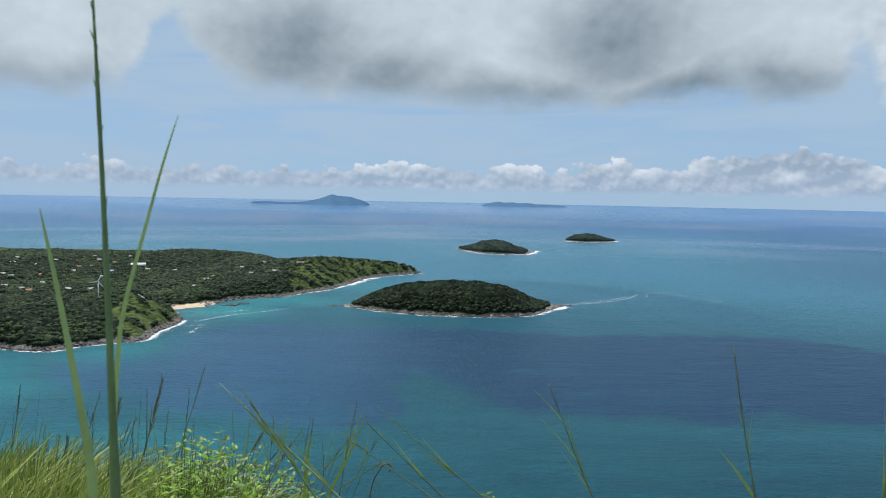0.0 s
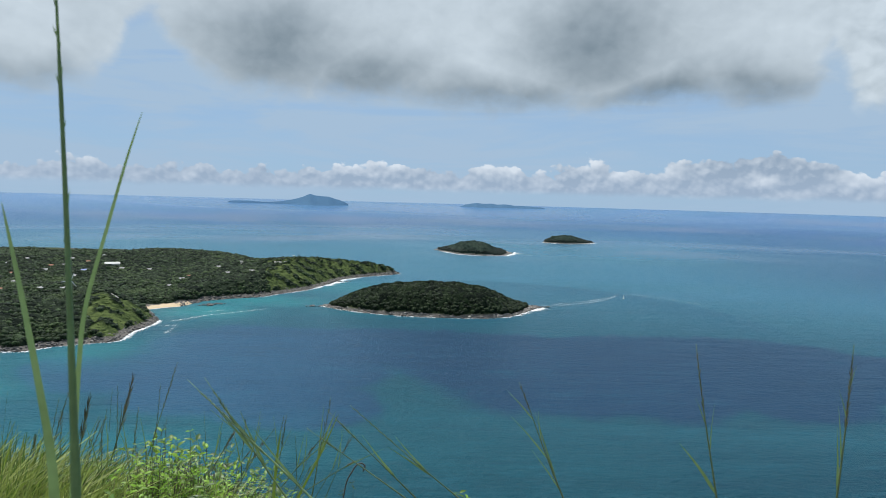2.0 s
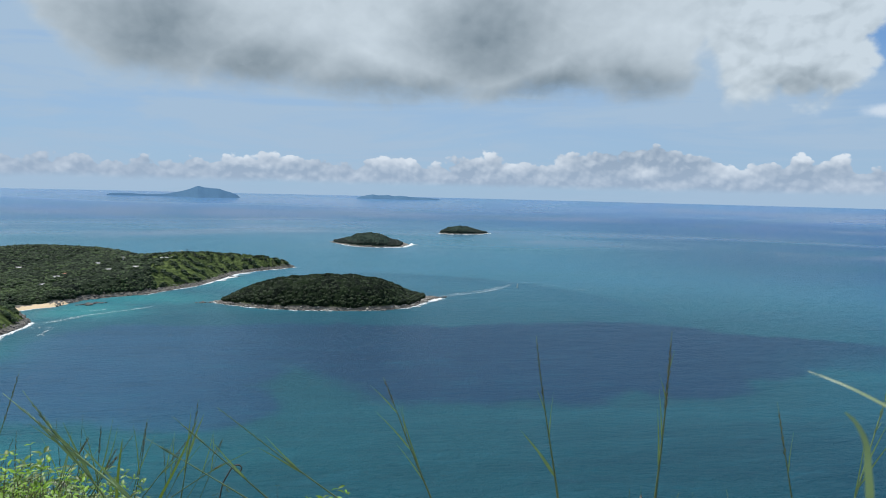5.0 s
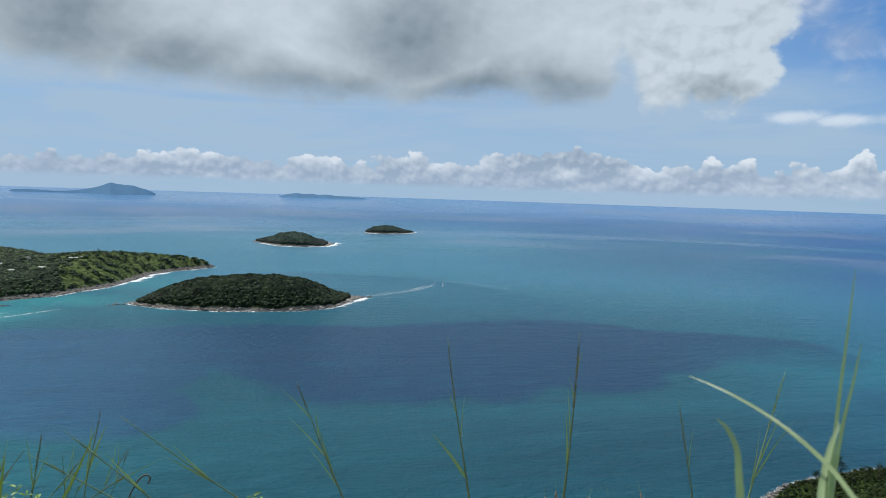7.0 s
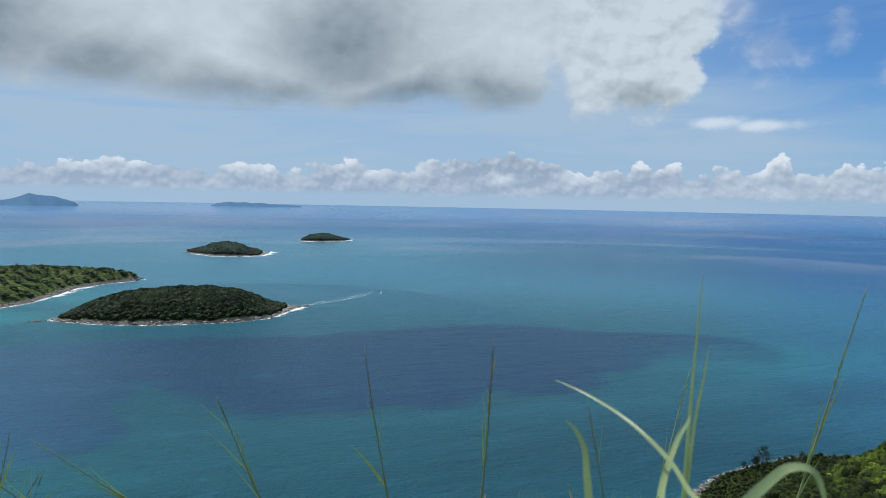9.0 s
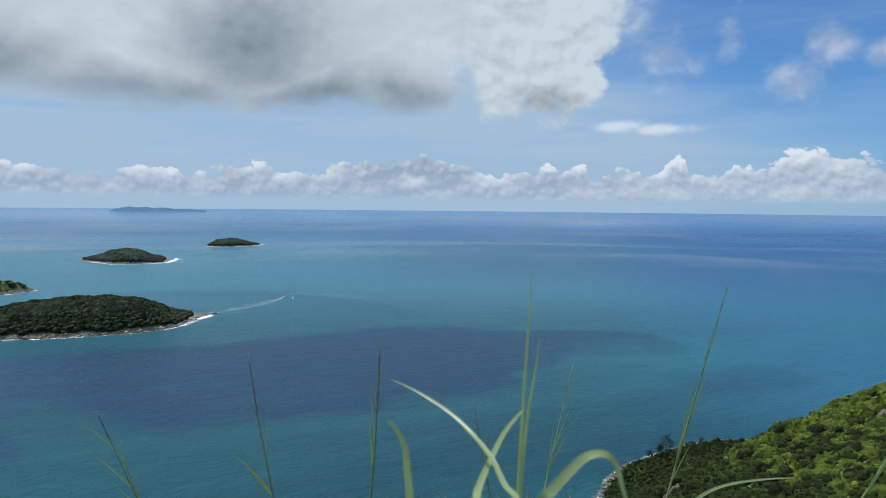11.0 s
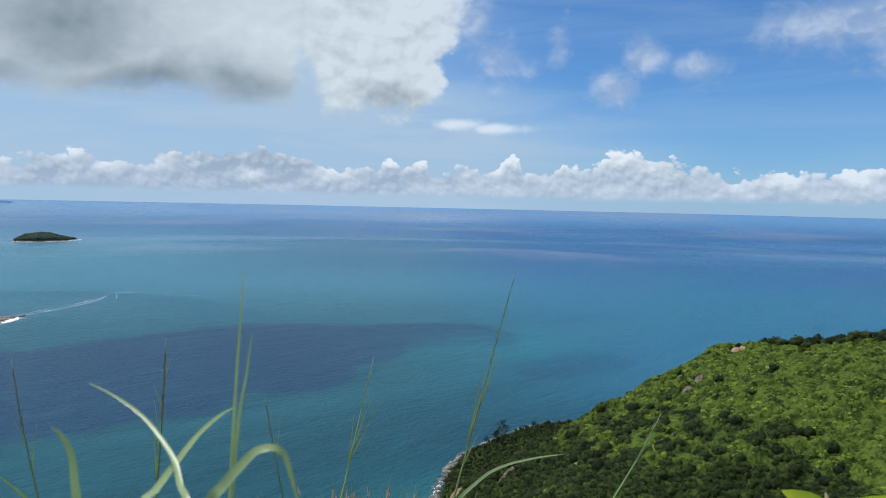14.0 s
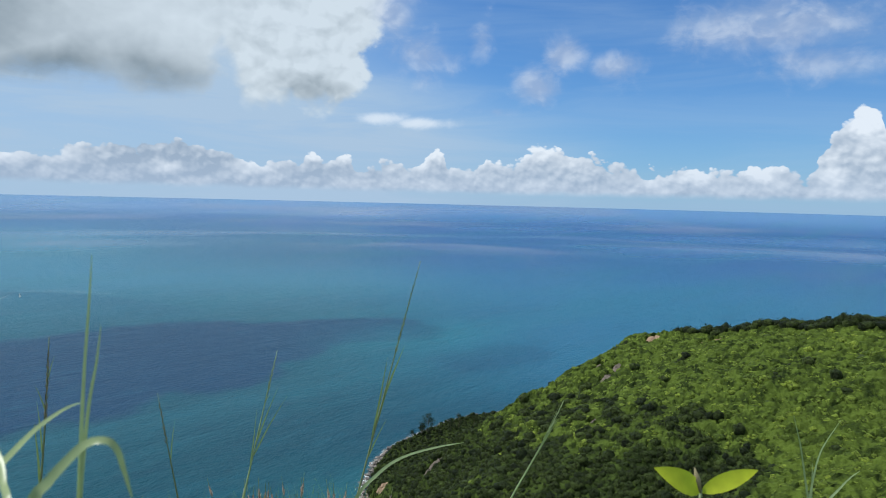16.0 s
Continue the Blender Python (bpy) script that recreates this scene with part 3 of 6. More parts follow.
def dome_kind(seed, sub, leaves, lump=0.30, leaf=0.24, flat=0.85):
    """A leafy crown of radius about 1 on z = 0: the upper part of a lumpy ball, with loose leaf sprays on it."""
    r = np.random.default_rng(seed)
    v, f = ball(sub)
    grow_ = np.zeros(len(v))
    for _ in range(10):
        d = r.normal(size=3)
        d[2] = abs(d[2]) * 0.8
        d /= np.linalg.norm(d)
        grow_ = np.maximum(grow_, lump * r.uniform(0.5, 1.0) * np.clip(v @ d, 0, 1) ** 9)
    v = v * (0.82 + grow_ + r.uniform(-0.07, 0.07, len(v)))[:, None]
    f = f[v[f][:, :, 2].mean(1) > -0.32]
    used = np.unique(f)
    back = np.full(len(v), -1)
    back[used] = np.arange(len(used))
    v, f = v[used] * [1, 1, flat] + [0, 0, 0.3 * flat], back[f]
    if leaves:
        d = r.normal(size=(leaves, 3))
        d[:, 2] = np.abs(d[:, 2])
        d /= np.linalg.norm(d, axis=1)[:, None]
        c = d * r.uniform(0.85, 1.08, (leaves, 1)) * [1, 1, flat] + [0, 0, 0.3 * flat]
        u = np.cross(d, r.normal(size=(leaves, 3)))
        u /= np.linalg.norm(u, axis=1)[:, None]
        t = np.cross(d, u) + d * 0.5
        s_ = r.uniform(0.5, 1.2, (leaves, 1)) * leaf
        k = len(v) + np.arange(leaves)
        v = np.concatenate([v, c + u * s_, c - u * s_ * 0.8, c + t * s_ * 1.1])
        f = np.concatenate([f, np.stack([k, k + leaves, k + 2 * leaves], 1)])
    return v, f


CROWNS = [dome_kind(s, 2, 26, 0.42, 0.17) for s in range(8)]
SMALL = [dome_kind(40 + s, 1, 5, 0.45, 0.22) for s in range(8)]
WOODS = [dome_kind(60 + s, 1, 20, 0.50, 0.19) for s in range(8)]
BUSHES = [dome_kind(80 + s, 1, 8, 0.55, 0.22, 0.80) for s in range(8)]
ROCKS = [rock_kind(s) for s in range(8)]
FOAMS = [foam_kind(s) for s in range(8)]


def domes(x, y, cell, seed):
    """Close-packed uneven domes, as of tree crowns seen from above: their height in metres and a tone for each."""
    best, tone = np.zeros_like(x), np.zeros_like(x)
    ix, iy = np.floor(x / cell), np.floor(y / cell)

    def chance(a, b, k):
        v = np.sin(a * 127.1 + b * 311.7 + k * 74.7 + seed * 13.3) * 43758.5453
        return v - np.floor(v)

    for dx in (-1, 0, 1):
        for dy in (-1, 0, 1):
            a, b = ix + dx, iy + dy
            px, py = (a + 0.15 + 0.7 * chance(a, b, 1)) * cell, (b + 0.15 + 0.7 * chance(a, b, 2)) * cell
            r = cell * (0.55 + 0.35 * chance(a, b, 3))
            h = np.sqrt(np.maximum(1 - ((x - px) ** 2 + (y - py) ** 2) / (r * r), 0)) * r * (0.8 + 0.9 * chance(a, b, 4))
            tone = np.where(h > best, chance(a, b, 5), tone)
            best = np.maximum(best, h)
    return best, tone


def canopy(name, x0, x1, y0, y1, step, height, grows, woody, scrub_cell, wood_cell, mat, seed, base=0.5, lift=1.3, rough=0.25, wood_lift=0.55):
    """A closed sheet of scrub and tree crowns over the ground, where grows is true; woody (0 to 1) tells trees from scrub."""
    r = np.random.default_rng(seed)
    xs, ys = np.arange(x0, x1, step), np.arange(y0, y1, step)
    X, Y = np.meshgrid(xs, ys, indexing="ij")
    X, Y = X + r.uniform(-0.3, 0.3, X.shape) * step, Y + r.uniform(-0.3, 0.3, X.shape) * step
    x, y = X.ravel(), Y.ravel()
    z = height(x, y)
    ok = grows(x, y, z)
    m_ = woody(x, y, z)
    h1, t1 = domes(x, y, scrub_cell, seed)
    h2, t2 = domes(x, y, wood_cell, seed + 1)
    h3, t3 = domes(x, y, scrub_cell * 0.45, seed + 2)
    rise = m_ * (h2 * wood_lift + base + 0.5) + (1 - m_) * (h1 * lift + base) + h3 * 0.6 + r.uniform(-rough, rough, x.shape) * step
    z = np.where(ok, z + rise * np.clip(z / 14, 0.4, 1), z - 0.5)
    ny = len(ys)
    i, j = np.meshgrid(np.arange(len(xs) - 1), np.arange(ny - 1), indexing="ij")
    k = (i * ny + j).ravel()
    f = np.stack([k, k + ny, k + ny + 1, k + 1], 1)
    f = f[ok[f].any(1)]
    used = np.unique(f)
    back = np.full(len(x), -1)
    back[used] = np.arange(len(used))
    me = mesh_of(name, np.stack([x, y, z], 1)[used], back[f].tolist(), [mat])
    col = me.color_attributes.new("crowns", "FLOAT_COLOR", "POINT")
    tone = np.where(m_ > 0.5, t2, t1) * 0.7 + t3 * 0.3
    col.data.foreach_set("color", np.stack([tone, m_, tone * 0, tone * 0 + 1], 1)[used].astype(np.float32).ravel())
    return me


def surf(name, line, width, amount, label, seed=1, closed=False, big=3.0):
    """Broken white water along a coast: many flat patches, densest at the rocks."""
    r = np.random.default_rng(seed)
    p = along(line, 1.0, closed)
    nrm = np.gradient(p, axis=0)
    nrm = np.stack([nrm[:, 1], -nrm[:, 0]], 1) / (np.hypot(*nrm.T)[:, None] + 1e-9)
    N = int(len(p) * amount)
    gate = 0.5 + 0.5 * fbm(p[:, 0], p[:, 1], 60.0, seed, 3)
    i = r.choice(len(p), N, p=(gate ** 3.5 + 0.02) / (gate ** 3.5 + 0.02).sum())
    off = np.abs(r.normal(0, 1, N)) * width * (0.4 + gate[i])
    q = p[i] + nrm[i] * (off - 1.0)[:, None]
    turn = np.arctan2(nrm[i, 0], -nrm[i, 1]) + r.normal(0, 0.3, N)
    size = r.uniform(0.3, 1.0, N) * big * np.exp(-off / (width * 2.2))
    me = scattered(name, FOAMS, np.column_stack([q, np.full(N, 0.06) + r.uniform(0, 0.1, N)]), size, [FOAM], turn)
    return tagged(new(name, me), label, "surf", kind="stuff")


# ---- the sea, one sheet out to its edge; the far reaches lie on the swell of the earth as seen from the height ----
def sea_level(r):
    s = np.maximum(r - 3200.0, 0.0)
    el = np.degrees(np.arctan2(EYE, 3200.0)) - 9.2e-4 * s - 3.4e-7 * s * s
    return np.where(r <= 3200.0, 0.0, EYE - r * np.tan(np.radians(el)))


radii = np.concatenate([[0], np.geomspace(60, 3200, 60), np.linspace(3260, 4900, 30)])
SEG = 256
ang = np.arange(SEG) * 2 * np.pi / SEG
V = np.concatenate([np.stack([r * np.cos(ang), r * np.sin(ang), np.full(SEG, float(sea_level(np.array(r))))], 1) for r in radii[1:]])
V = np.concatenate([[[0, 0, 0]], V])
F = [(0, 1 + k, 1 + (k + 1) % SEG) for k in range(SEG)]
for i in range(len(radii) - 2):
    a = 1 + i * SEG
    F += [(a + k, a + SEG + k, a + SEG + (k + 1) % SEG, a + (k + 1) % SEG) for k in range(SEG)]
tagged(new("water", mesh_of("water", V, F, [SEA], smooth=True)), "calm blue-green tropical sea with painted dark cloud-shadow patches", "sea", kind="structure")


# ---- the lookout's hill and the wooded headland beside it ----
HOME_COAST = [(-700, 330), (-420, 330), (-200, 285), (0, 262), (140, 232), (225, 236), (248, 276), (266, 291), (283, 304), (310, 318), (330, 321), (352, 324), (376, 326), (400, 324), (425, 312), (450, 290), (480, 250), (505, 200), (530, 100), (580, -50), (640, -480), (-700, -480)]
CREST = [(0.0, 0.0, 163.4), (25, -60, 168), (120, -150, 165), (*at(112, 300), 140), (*at(98, 350), 124), (*at(88, 375), 116), (*at(80.2, 390), 112), (*at(76.3, 410), 103), (*at(71.3, 430), 94.5), (*at(68, 440), 95.5), (*at(64.9, 450), 87.0),
         (*at(62.9, 458), 69), (*at(61.1, 465), 47), (*at(58.9, 473), 28.5), (*at(56.6, 480), 15.5), (*at(54.3, 486), 6), (*at(51.9, 488), 5), (*at(47, 450), 3)]


# the headland's nose steps down towards the sea
NOSE_Y, NOSE_Z = [170, 191, 209, 225, 244, 264, 284, 301, 330], [140, 76, 57, 39, 21.5, 8, 3, 2.4, 2.2]


def home_height(x, y):
    r = np.hypot(x, y)
    own = 163.42 - 0.64 * (np.sqrt(np.maximum(r - 2.2, 0) ** 2 + 0.6) - 0.77) - 0.03 * np.minimum(r, 2.2)
    hill = np.maximum(own, ridge(x, y, CREST[:4], 0.64, 1.0) - 1.2 * np.minimum(r / 6, 1.0))
    head = ridge(x, y, CREST[3:], 0.37, 5.0)
    fall = np.interp(y, NOSE_Y, NOSE_Z)
    head = np.where(x > 150, np.minimum(head, fall), head)
    z = np.maximum(hill, head)
    grow = np.clip((r - 8) / 120, 0, 1)
    z = z + grow * (fbm(x, y, 90.0, 1) * 4.0 + fbm(x, y, 22.0, 2) * 1.2) * np.clip(z / 30, 0.15, 1)
    d = shore(x, y, HOME_COAST)
    z = np.minimum(z, 0.6 + 0.75 * d + fbm(x, y, 12.0, 3) * 0.8)
    return np.where(d < 0, np.maximum(-2 + 0.8 * d, -6), z)


u = np.linspace(-1, 1, 190)
stretch = np.sign(u) * (np.sinh(np.abs(u) * 6.2) / math.sinh(6.2))
home = new("ground", grid_mesh("ground", stretch * 830, stretch * 470 - 10, home_height, [GROUND], keep=-2.5))
tagged(home, "steep green hillside dropping to the sea", "hillside", kind="structure")


def sprinkle(count, x0, x1, y0, y1, height, test, seed):
    r = np.random.default_rng(seed)
    x, y = r.uniform(x0, x1, count), r.uniform(y0, y1, count)
    z = height(x, y)
    ok = test(x, y, z)
    return np.stack([x, y, z], 1)[ok]


def packed(cell, x0, x1, y0, y1, height, test, seed):
    """Places side by side, as of trees in a closed wood."""
    r = np.random.default_rng(seed)
    X, Y = np.meshgrid(np.arange(x0, x1, cell), np.arange(y0, y1, cell * 0.87), indexing="ij")
    X = X + (np.arange(X.shape[1]) % 2)[None] * cell / 2
    x, y = X.ravel() + r.uniform(-0.3, 0.3, X.size) * cell, Y.ravel() + r.uniform(-0.3, 0.3, X.size) * cell
    z = height(x, y)
    ok = test(x, y, z)
    return np.stack([x, y, z], 1)[ok]


def bearing(x, y):
    return np.degrees(np.arctan2(x, y)), np.hypot(x, y)


# bare earth and rock on the headland: bearing, distance, size, rusty or not
OUTCROPS = [(65.8, 421, 4.6, True), (70.6, 405, 3.6, True), (69.6, 408, 2.6, True), (63.1, 384, 3.4, False), (62.3, 374, 3.8, False), (61.7, 390, 3.0, False), (61.4, 318, 2.6, False), (48.3, 352, 3.4, False), (47.6, 350, 2.2, False), (43.8, 364, 3.4, True), (44.6, 366, 2.4, True)]


def bare(x, y):
    out = np.zeros(x.shape, bool)
    for az, d, size, _ in OUTCROPS:
        ox, oy = at(az, d)
        out |= np.hypot(x - ox, (y - oy) * 1.5) < size * 1.25
    return out


# scrub and vines over the headland
def on_head(x, y, z):
    a, d = bearing(x, y)
    return (z > 1.3) & (shore(x, y, HOME_COAST) > 4.2) & (a > 34) & (a < 100) & (d > 210) & (d < 520) & ~bare(x, y)


def head_wood_shade(x, y, z):
    """Where trees rather than vines grow: in clusters, along the crest, and low down, tracing a cloud shadow."""
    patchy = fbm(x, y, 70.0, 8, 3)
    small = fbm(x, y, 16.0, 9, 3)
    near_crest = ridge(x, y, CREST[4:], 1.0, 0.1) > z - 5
    # low traces a cloud shadow's edge; dark trees stand in for the shade
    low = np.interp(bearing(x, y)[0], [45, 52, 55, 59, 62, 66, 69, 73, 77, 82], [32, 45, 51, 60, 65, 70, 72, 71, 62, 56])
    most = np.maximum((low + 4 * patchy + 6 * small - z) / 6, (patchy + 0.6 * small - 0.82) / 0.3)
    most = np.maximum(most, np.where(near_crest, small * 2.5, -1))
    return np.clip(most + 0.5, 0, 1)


me = canopy("scrub", 130, 545, -70, 345, 1.05, home_height, on_head, head_wood_shade, 2.8, 4.0, CANOPY_HEAD, 3, base=0.4, lift=0.5, rough=0.5, wood_lift=0.12)
tagged(new("scrub", me), "bright green vines and scrub covering the headland", "scrub", kind="stuff")
def vines(x, y, z):
    return on_head(x, y, z) & (head_wood_shade(x, y, z) <= 0.5)


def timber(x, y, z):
    return on_head(x, y, z) & (head_wood_shade(x, y, z) > 0.5)


s = packed(1.9, 130, 545, -70, 345, home_height, vines, 21)
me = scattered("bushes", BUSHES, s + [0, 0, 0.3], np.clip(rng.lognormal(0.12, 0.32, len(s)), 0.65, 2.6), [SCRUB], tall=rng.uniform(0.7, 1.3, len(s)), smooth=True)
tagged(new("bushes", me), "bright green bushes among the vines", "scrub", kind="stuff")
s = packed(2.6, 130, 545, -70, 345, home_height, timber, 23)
me = scattered("woodland", WOODS, s + [0, 0, 0.6], np.clip(rng.lognormal(0.52, 0.28, len(s)), 1.0, 3.2) * np.clip(s[:, 2] / 14, 0.6, 1), [DARK_SHADED_TREE], tall=rng.uniform(0.9, 1.5, len(s)), smooth=True)
tagged(new("woodland", me), "coastal trees on the headland's lower slope, darkened for a cloud shadow", "woodland", kind="stuff")
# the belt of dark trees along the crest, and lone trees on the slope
r_ = np.random.default_rng(14)
a = np.concatenate([r_.uniform(64.6, 66.0, 10), r_.uniform(67.2, 69.0, 26), r_.uniform(69.0, 73.6, 60), r_.uniform(74.0, 90.0, 150), r_.uniform(61.5, 65.0, 14), np.array([64.5, 72.6, 78.8, 79.6, 68.4, 71.0, 77.0, 66.8])])
d = np.concatenate([np.interp(a[:-8], [61.5, 65, 68, 71.3, 76.3, 80.2, 90], [458, 444, 434, 424, 404, 384, 364]) - r_.uniform(1, 9, len(a) - 8), np.array([372, 292, 327, 313, 378, 304, 340, 345])])
s = np.stack([d * np.sin(np.radians(a)), d * np.cos(np.radians(a)), np.zeros(len(a))], 1)
s[:, 2] = home_height(s[:, 0], s[:, 1]) + 1.6
size = np.concatenate([r_.uniform(2.2, 3.8, len(a) - 8), r_.uniform(2.6, 3.4, 8)])
me = scattered("crest_trees", WOODS, s, size, [DARK_SHADED_TREE], tall=r_.uniform(0.8, 1.3, len(a)), smooth=True)
tagged(new("crest_trees", me), "belt of dark green trees along the headland's crest", "trees", kind="stuff")


# the rest of the hillside, below the lookout
def on_hill(x, y, z):
    a, d = bearing(x, y)
    return (z > 4.0) & (d > 22) & (z < 158) & ~((a > 34) & (a < 100) & (d > 210)) & (z + 4.5 < EYE - 0.46 * d + 400 * ((a < -60) | (a > 110)))


s = sprinkle(3000, -420, 520, -300, 330, home_height, on_hill, 22)
me = scattered("hillside_woodland", SMALL, s - [0, 0, 0.4], rng.uniform(1.8, 3.4, len(s)), [DARK_SHADED_TREE])
tagged(new("hillside_woodland", me), "dense green woodland on the slope below the lookout", "woodland", kind="stuff")

q = along(HOME_COAST[5:16], 0.7)
r_ = np.random.default_rng(5)
q = q + r_.normal(0, 1.3, q.shape)
me = scattered("shore_rocks", ROCKS, np.column_stack([q, np.maximum(home_height(q[:, 0], q[:, 1]), -0.3)]), r_.uniform(0.4, 1.8, len(q)), [ROCK_DARK, ROCK], mat_of=r_.integers(0, 2, len(q)))
tagged(new("shore_rocks", me), "brown boulders along the foot of the headland", "rocks", kind="stuff")
surf("surf", HOME_COAST[4:16][::-1], 2.2, 6.0, "white surf breaking on the headland's rocks", 3, big=1.0)


# ---- islands ----
def island(name, ring, crest, hump, tree_size, leaves, rocks, label, seed, rock_n, spread=60.0):
    """A wooded island: a dome inside its coast, its crest heights along the bearing, with boulders at the water."""
    c = np.mean(np.array(ring, float), 0)
    root = thing(name, pose(c[0], c[1], 0), label, "island")
    az, hz = np.array(crest, float).T

    def height(x, y):
        d = shore(x, y, ring)
        t = np.clip(d / spread, 0, 1)
        peak = np.interp(np.degrees(np.arctan2(x, y)), az, hz)
        z = 0.5 + peak * (1 - (1 - t) ** 2) ** hump + fbm(x, y, 40.0, seed) * 1.4 * np.clip(t * 3, 0, 1)
        return np.where(d < 0, np.maximum(0.5 * d, -4), np.minimum(z, 0.5 + d * 0.95))

    lo, hi = np.min(ring, 0), np.max(ring, 0)
    me = grid_mesh("terrain", np.linspace(lo[0] - 8, hi[0] + 8, 90), np.linspace(lo[1] - 8, hi[1] + 8, 60), height, [GROUND], keep=-1.5)
    for ob in (piece("terrain", me, root),):
        ob.matrix_parent_inverse = root.matrix_world.inverted()
    def green(x, y, z):
        return (shore(x, y, ring) > 5.5 + 3.5 * fbm(x, y, 25.0, seed)) & (z > 2.4)

    step = tree_size * 0.36
    me = canopy("canopy", lo[0], hi[0], lo[1], hi[1], step, height, green, lambda x, y, z: np.ones_like(x), tree_size * 1.2, tree_size * 1.7, CANOPY_ISLE if tree_size < 4.5 else CANOPY_FAR, seed, 0.6)
    ob = piece("canopy", me, root, "dense dark green forest canopy", "stuff")
    ob.matrix_parent_inverse = root.matrix_world.inverted()
    p = packed(tree_size * 1.18, lo[0], hi[0], lo[1], hi[1], height, green, seed)
    r = np.random.default_rng(seed)
    me = scattered("forest", CROWNS if tree_size < 4.5 else SMALL, p + [0, 0, 0.6], r.uniform(0.62, 1.0, len(p)) * tree_size, [leaves], tall=r.uniform(0.8, 1.25, len(p)), smooth=True)
    ob = piece("forest", me, root, "dense dark green forest canopy", "stuff")
    ob.matrix_parent_inverse = root.matrix_world.inverted()
    q = along(ring, (sum(np.hypot(*np.diff(np.array(ring + ring[:1]), axis=0).T))) / rock_n, True)
    inward = c - q
    q = q + inward / np.hypot(*inward.T)[:, None] * r.uniform(-1.5, 10.0, (len(q), 1)) + r.normal(0, 1.0, q.shape)
    me = scattered("shore_rocks", ROCKS, np.column_stack([q, np.clip(height(q[:, 0], q[:, 1]), -0.2, 5) * 0.8]), r.uniform(0.8, 3.2, len(q)), rocks, mat_of=r.integers(0, len(rocks), len(q)))
    ob = piece("shore_rocks", me, root, "pale and dark boulders at the waterline", "stuff")
    ob.matrix_parent_inverse = root.matrix_world.inverted()
    return height


MAN_FRONT = [(-148, 1026), (-126, 1003), (-82, 973), (-25, 951), (36, 944), (92, 946), (126, 962), (144, 985), (162, 1018), (186, 1056)]
MAN_RING = MAN_FRONT + [(186, 1062), (150, 1085), (90, 1108), (0, 1118), (-80, 1092), (-125, 1050)]
man_height = island("island", MAN_RING, [(-8.2, 2), (-7.4, 5), (-6.7, 12), (-5.3, 21.5), (-3.0, 28.5), (-0.1, 31.5), (2.7, 31), (5.1, 26.5), (7.0, 15.5), (7.9, 7), (9.1, 3), (10.3, 2)], 0.62, 4.0, FOREST_ISLE, [ROCK_PALE, ROCK, ROCK_DARK, ROCK], "low forested island ringed by pale and dark boulders", 31, 700, 66.0)
surf("island_surf", MAN_FRONT, 2.4, 2.6, "white surf round the forested island", 7, big=2.6)
surf("island_surf", [(138, 976), (162, 1010), (186, 1048), (196, 1066)], 5.0, 6.0, "white breakers off the island's point", 8, big=2.4)

KK1 = [(39, 2224), (70, 2140), (115, 2045), (180, 2018), (250, 2040), (285, 2140), (270, 2260), (180, 2300), (90, 2280)]
island("island", KK1, [(1.0, 1), (1.4, 4), (1.9, 9), (2.7, 14), (3.4, 22), (4.2, 25), (5.1, 22), (5.8, 13), (6.3, 7), (6.8, 4), (7.3, 2)], 0.62, 5.0, FOREST_FAR, [ROCK_PALE, ROCK], "small wooded island with a rocky point", 32, 500, 80.0)
surf("island_surf", [(60, 2160), (115, 2045), (180, 2018), (250, 2040), (285, 2120), (300, 2200)], 4.0, 2.6, "white surf round the small wooded island", 9, big=5.0)
surf("island_surf", [(235, 2030), (262, 2070), (300, 2170)], 11.0, 3.2, "breakers off the small island's rocks", 10, big=3.6)
KK2 = [(487, 2745), (550, 2695), (640, 2720), (712, 2800), (690, 2900), (600, 2940), (520, 2880)]
island("island", KK2, [(9.9, 3), (10.3, 8), (10.8, 16), (11.6, 18), (12.4, 17), (13.0, 11), (13.5, 6), (14.2, 2)], 0.5, 5.5, FOREST_FAR, [ROCK_PALE, ROCK], "low flat-topped wooded island far out", 33, 300, 70.0)
surf("island_surf", [(487, 2745), (550, 2695), (640, 2720), (712, 2800), (720, 2830)], 5.0, 4.0, "thin line of surf round the far island", 11, big=4.0)


def far_island(outline, dist, label):
    """A distant hilly island low on the horizon: hills along its bearing, standing on the far sea."""
    root = thing("far_island", pose(*at(outline[0][0], dist), 0), label, "island", kind="structure")
    az, el = np.array(outline, float).T
    a = np.linspace(az[0], az[-1], 160)
    hgt = np.interp(a, az, el) + np.where((a > az[0] + 0.15) & (a < az[-1] - 0.15), 0.018 * fbm(a, a * 0, 0.7, 4, 4), 0)
    V, k = [], 3
    for i, b in enumerate(np.radians(a)):
        crest = EYE + dist * math.tan(radians(hgt[i]))
        for t in np.linspace(-1, 1, k):
            r = dist + t * max((crest - float(sea_level(np.array(dist)))) * 0.8, 1.0)
            base = float(sea_level(np.array(r))) - 1.0
            V.append((r * math.sin(b), r * math.cos(b), base + max(crest - base, 0.0) * (1 - abs(t))))
    F = [(i * k + j, i * k + j + 1, (i + 1) * k + j + 1, (i + 1) * k + j) for i in range(len(a) - 1) for j in range(k - 1)]
    ob = piece("hills", mesh_of("hills", V, F, [HAZEBLUE]), root)
    ob.matrix_parent_inverse = root.matrix_world.inverted()


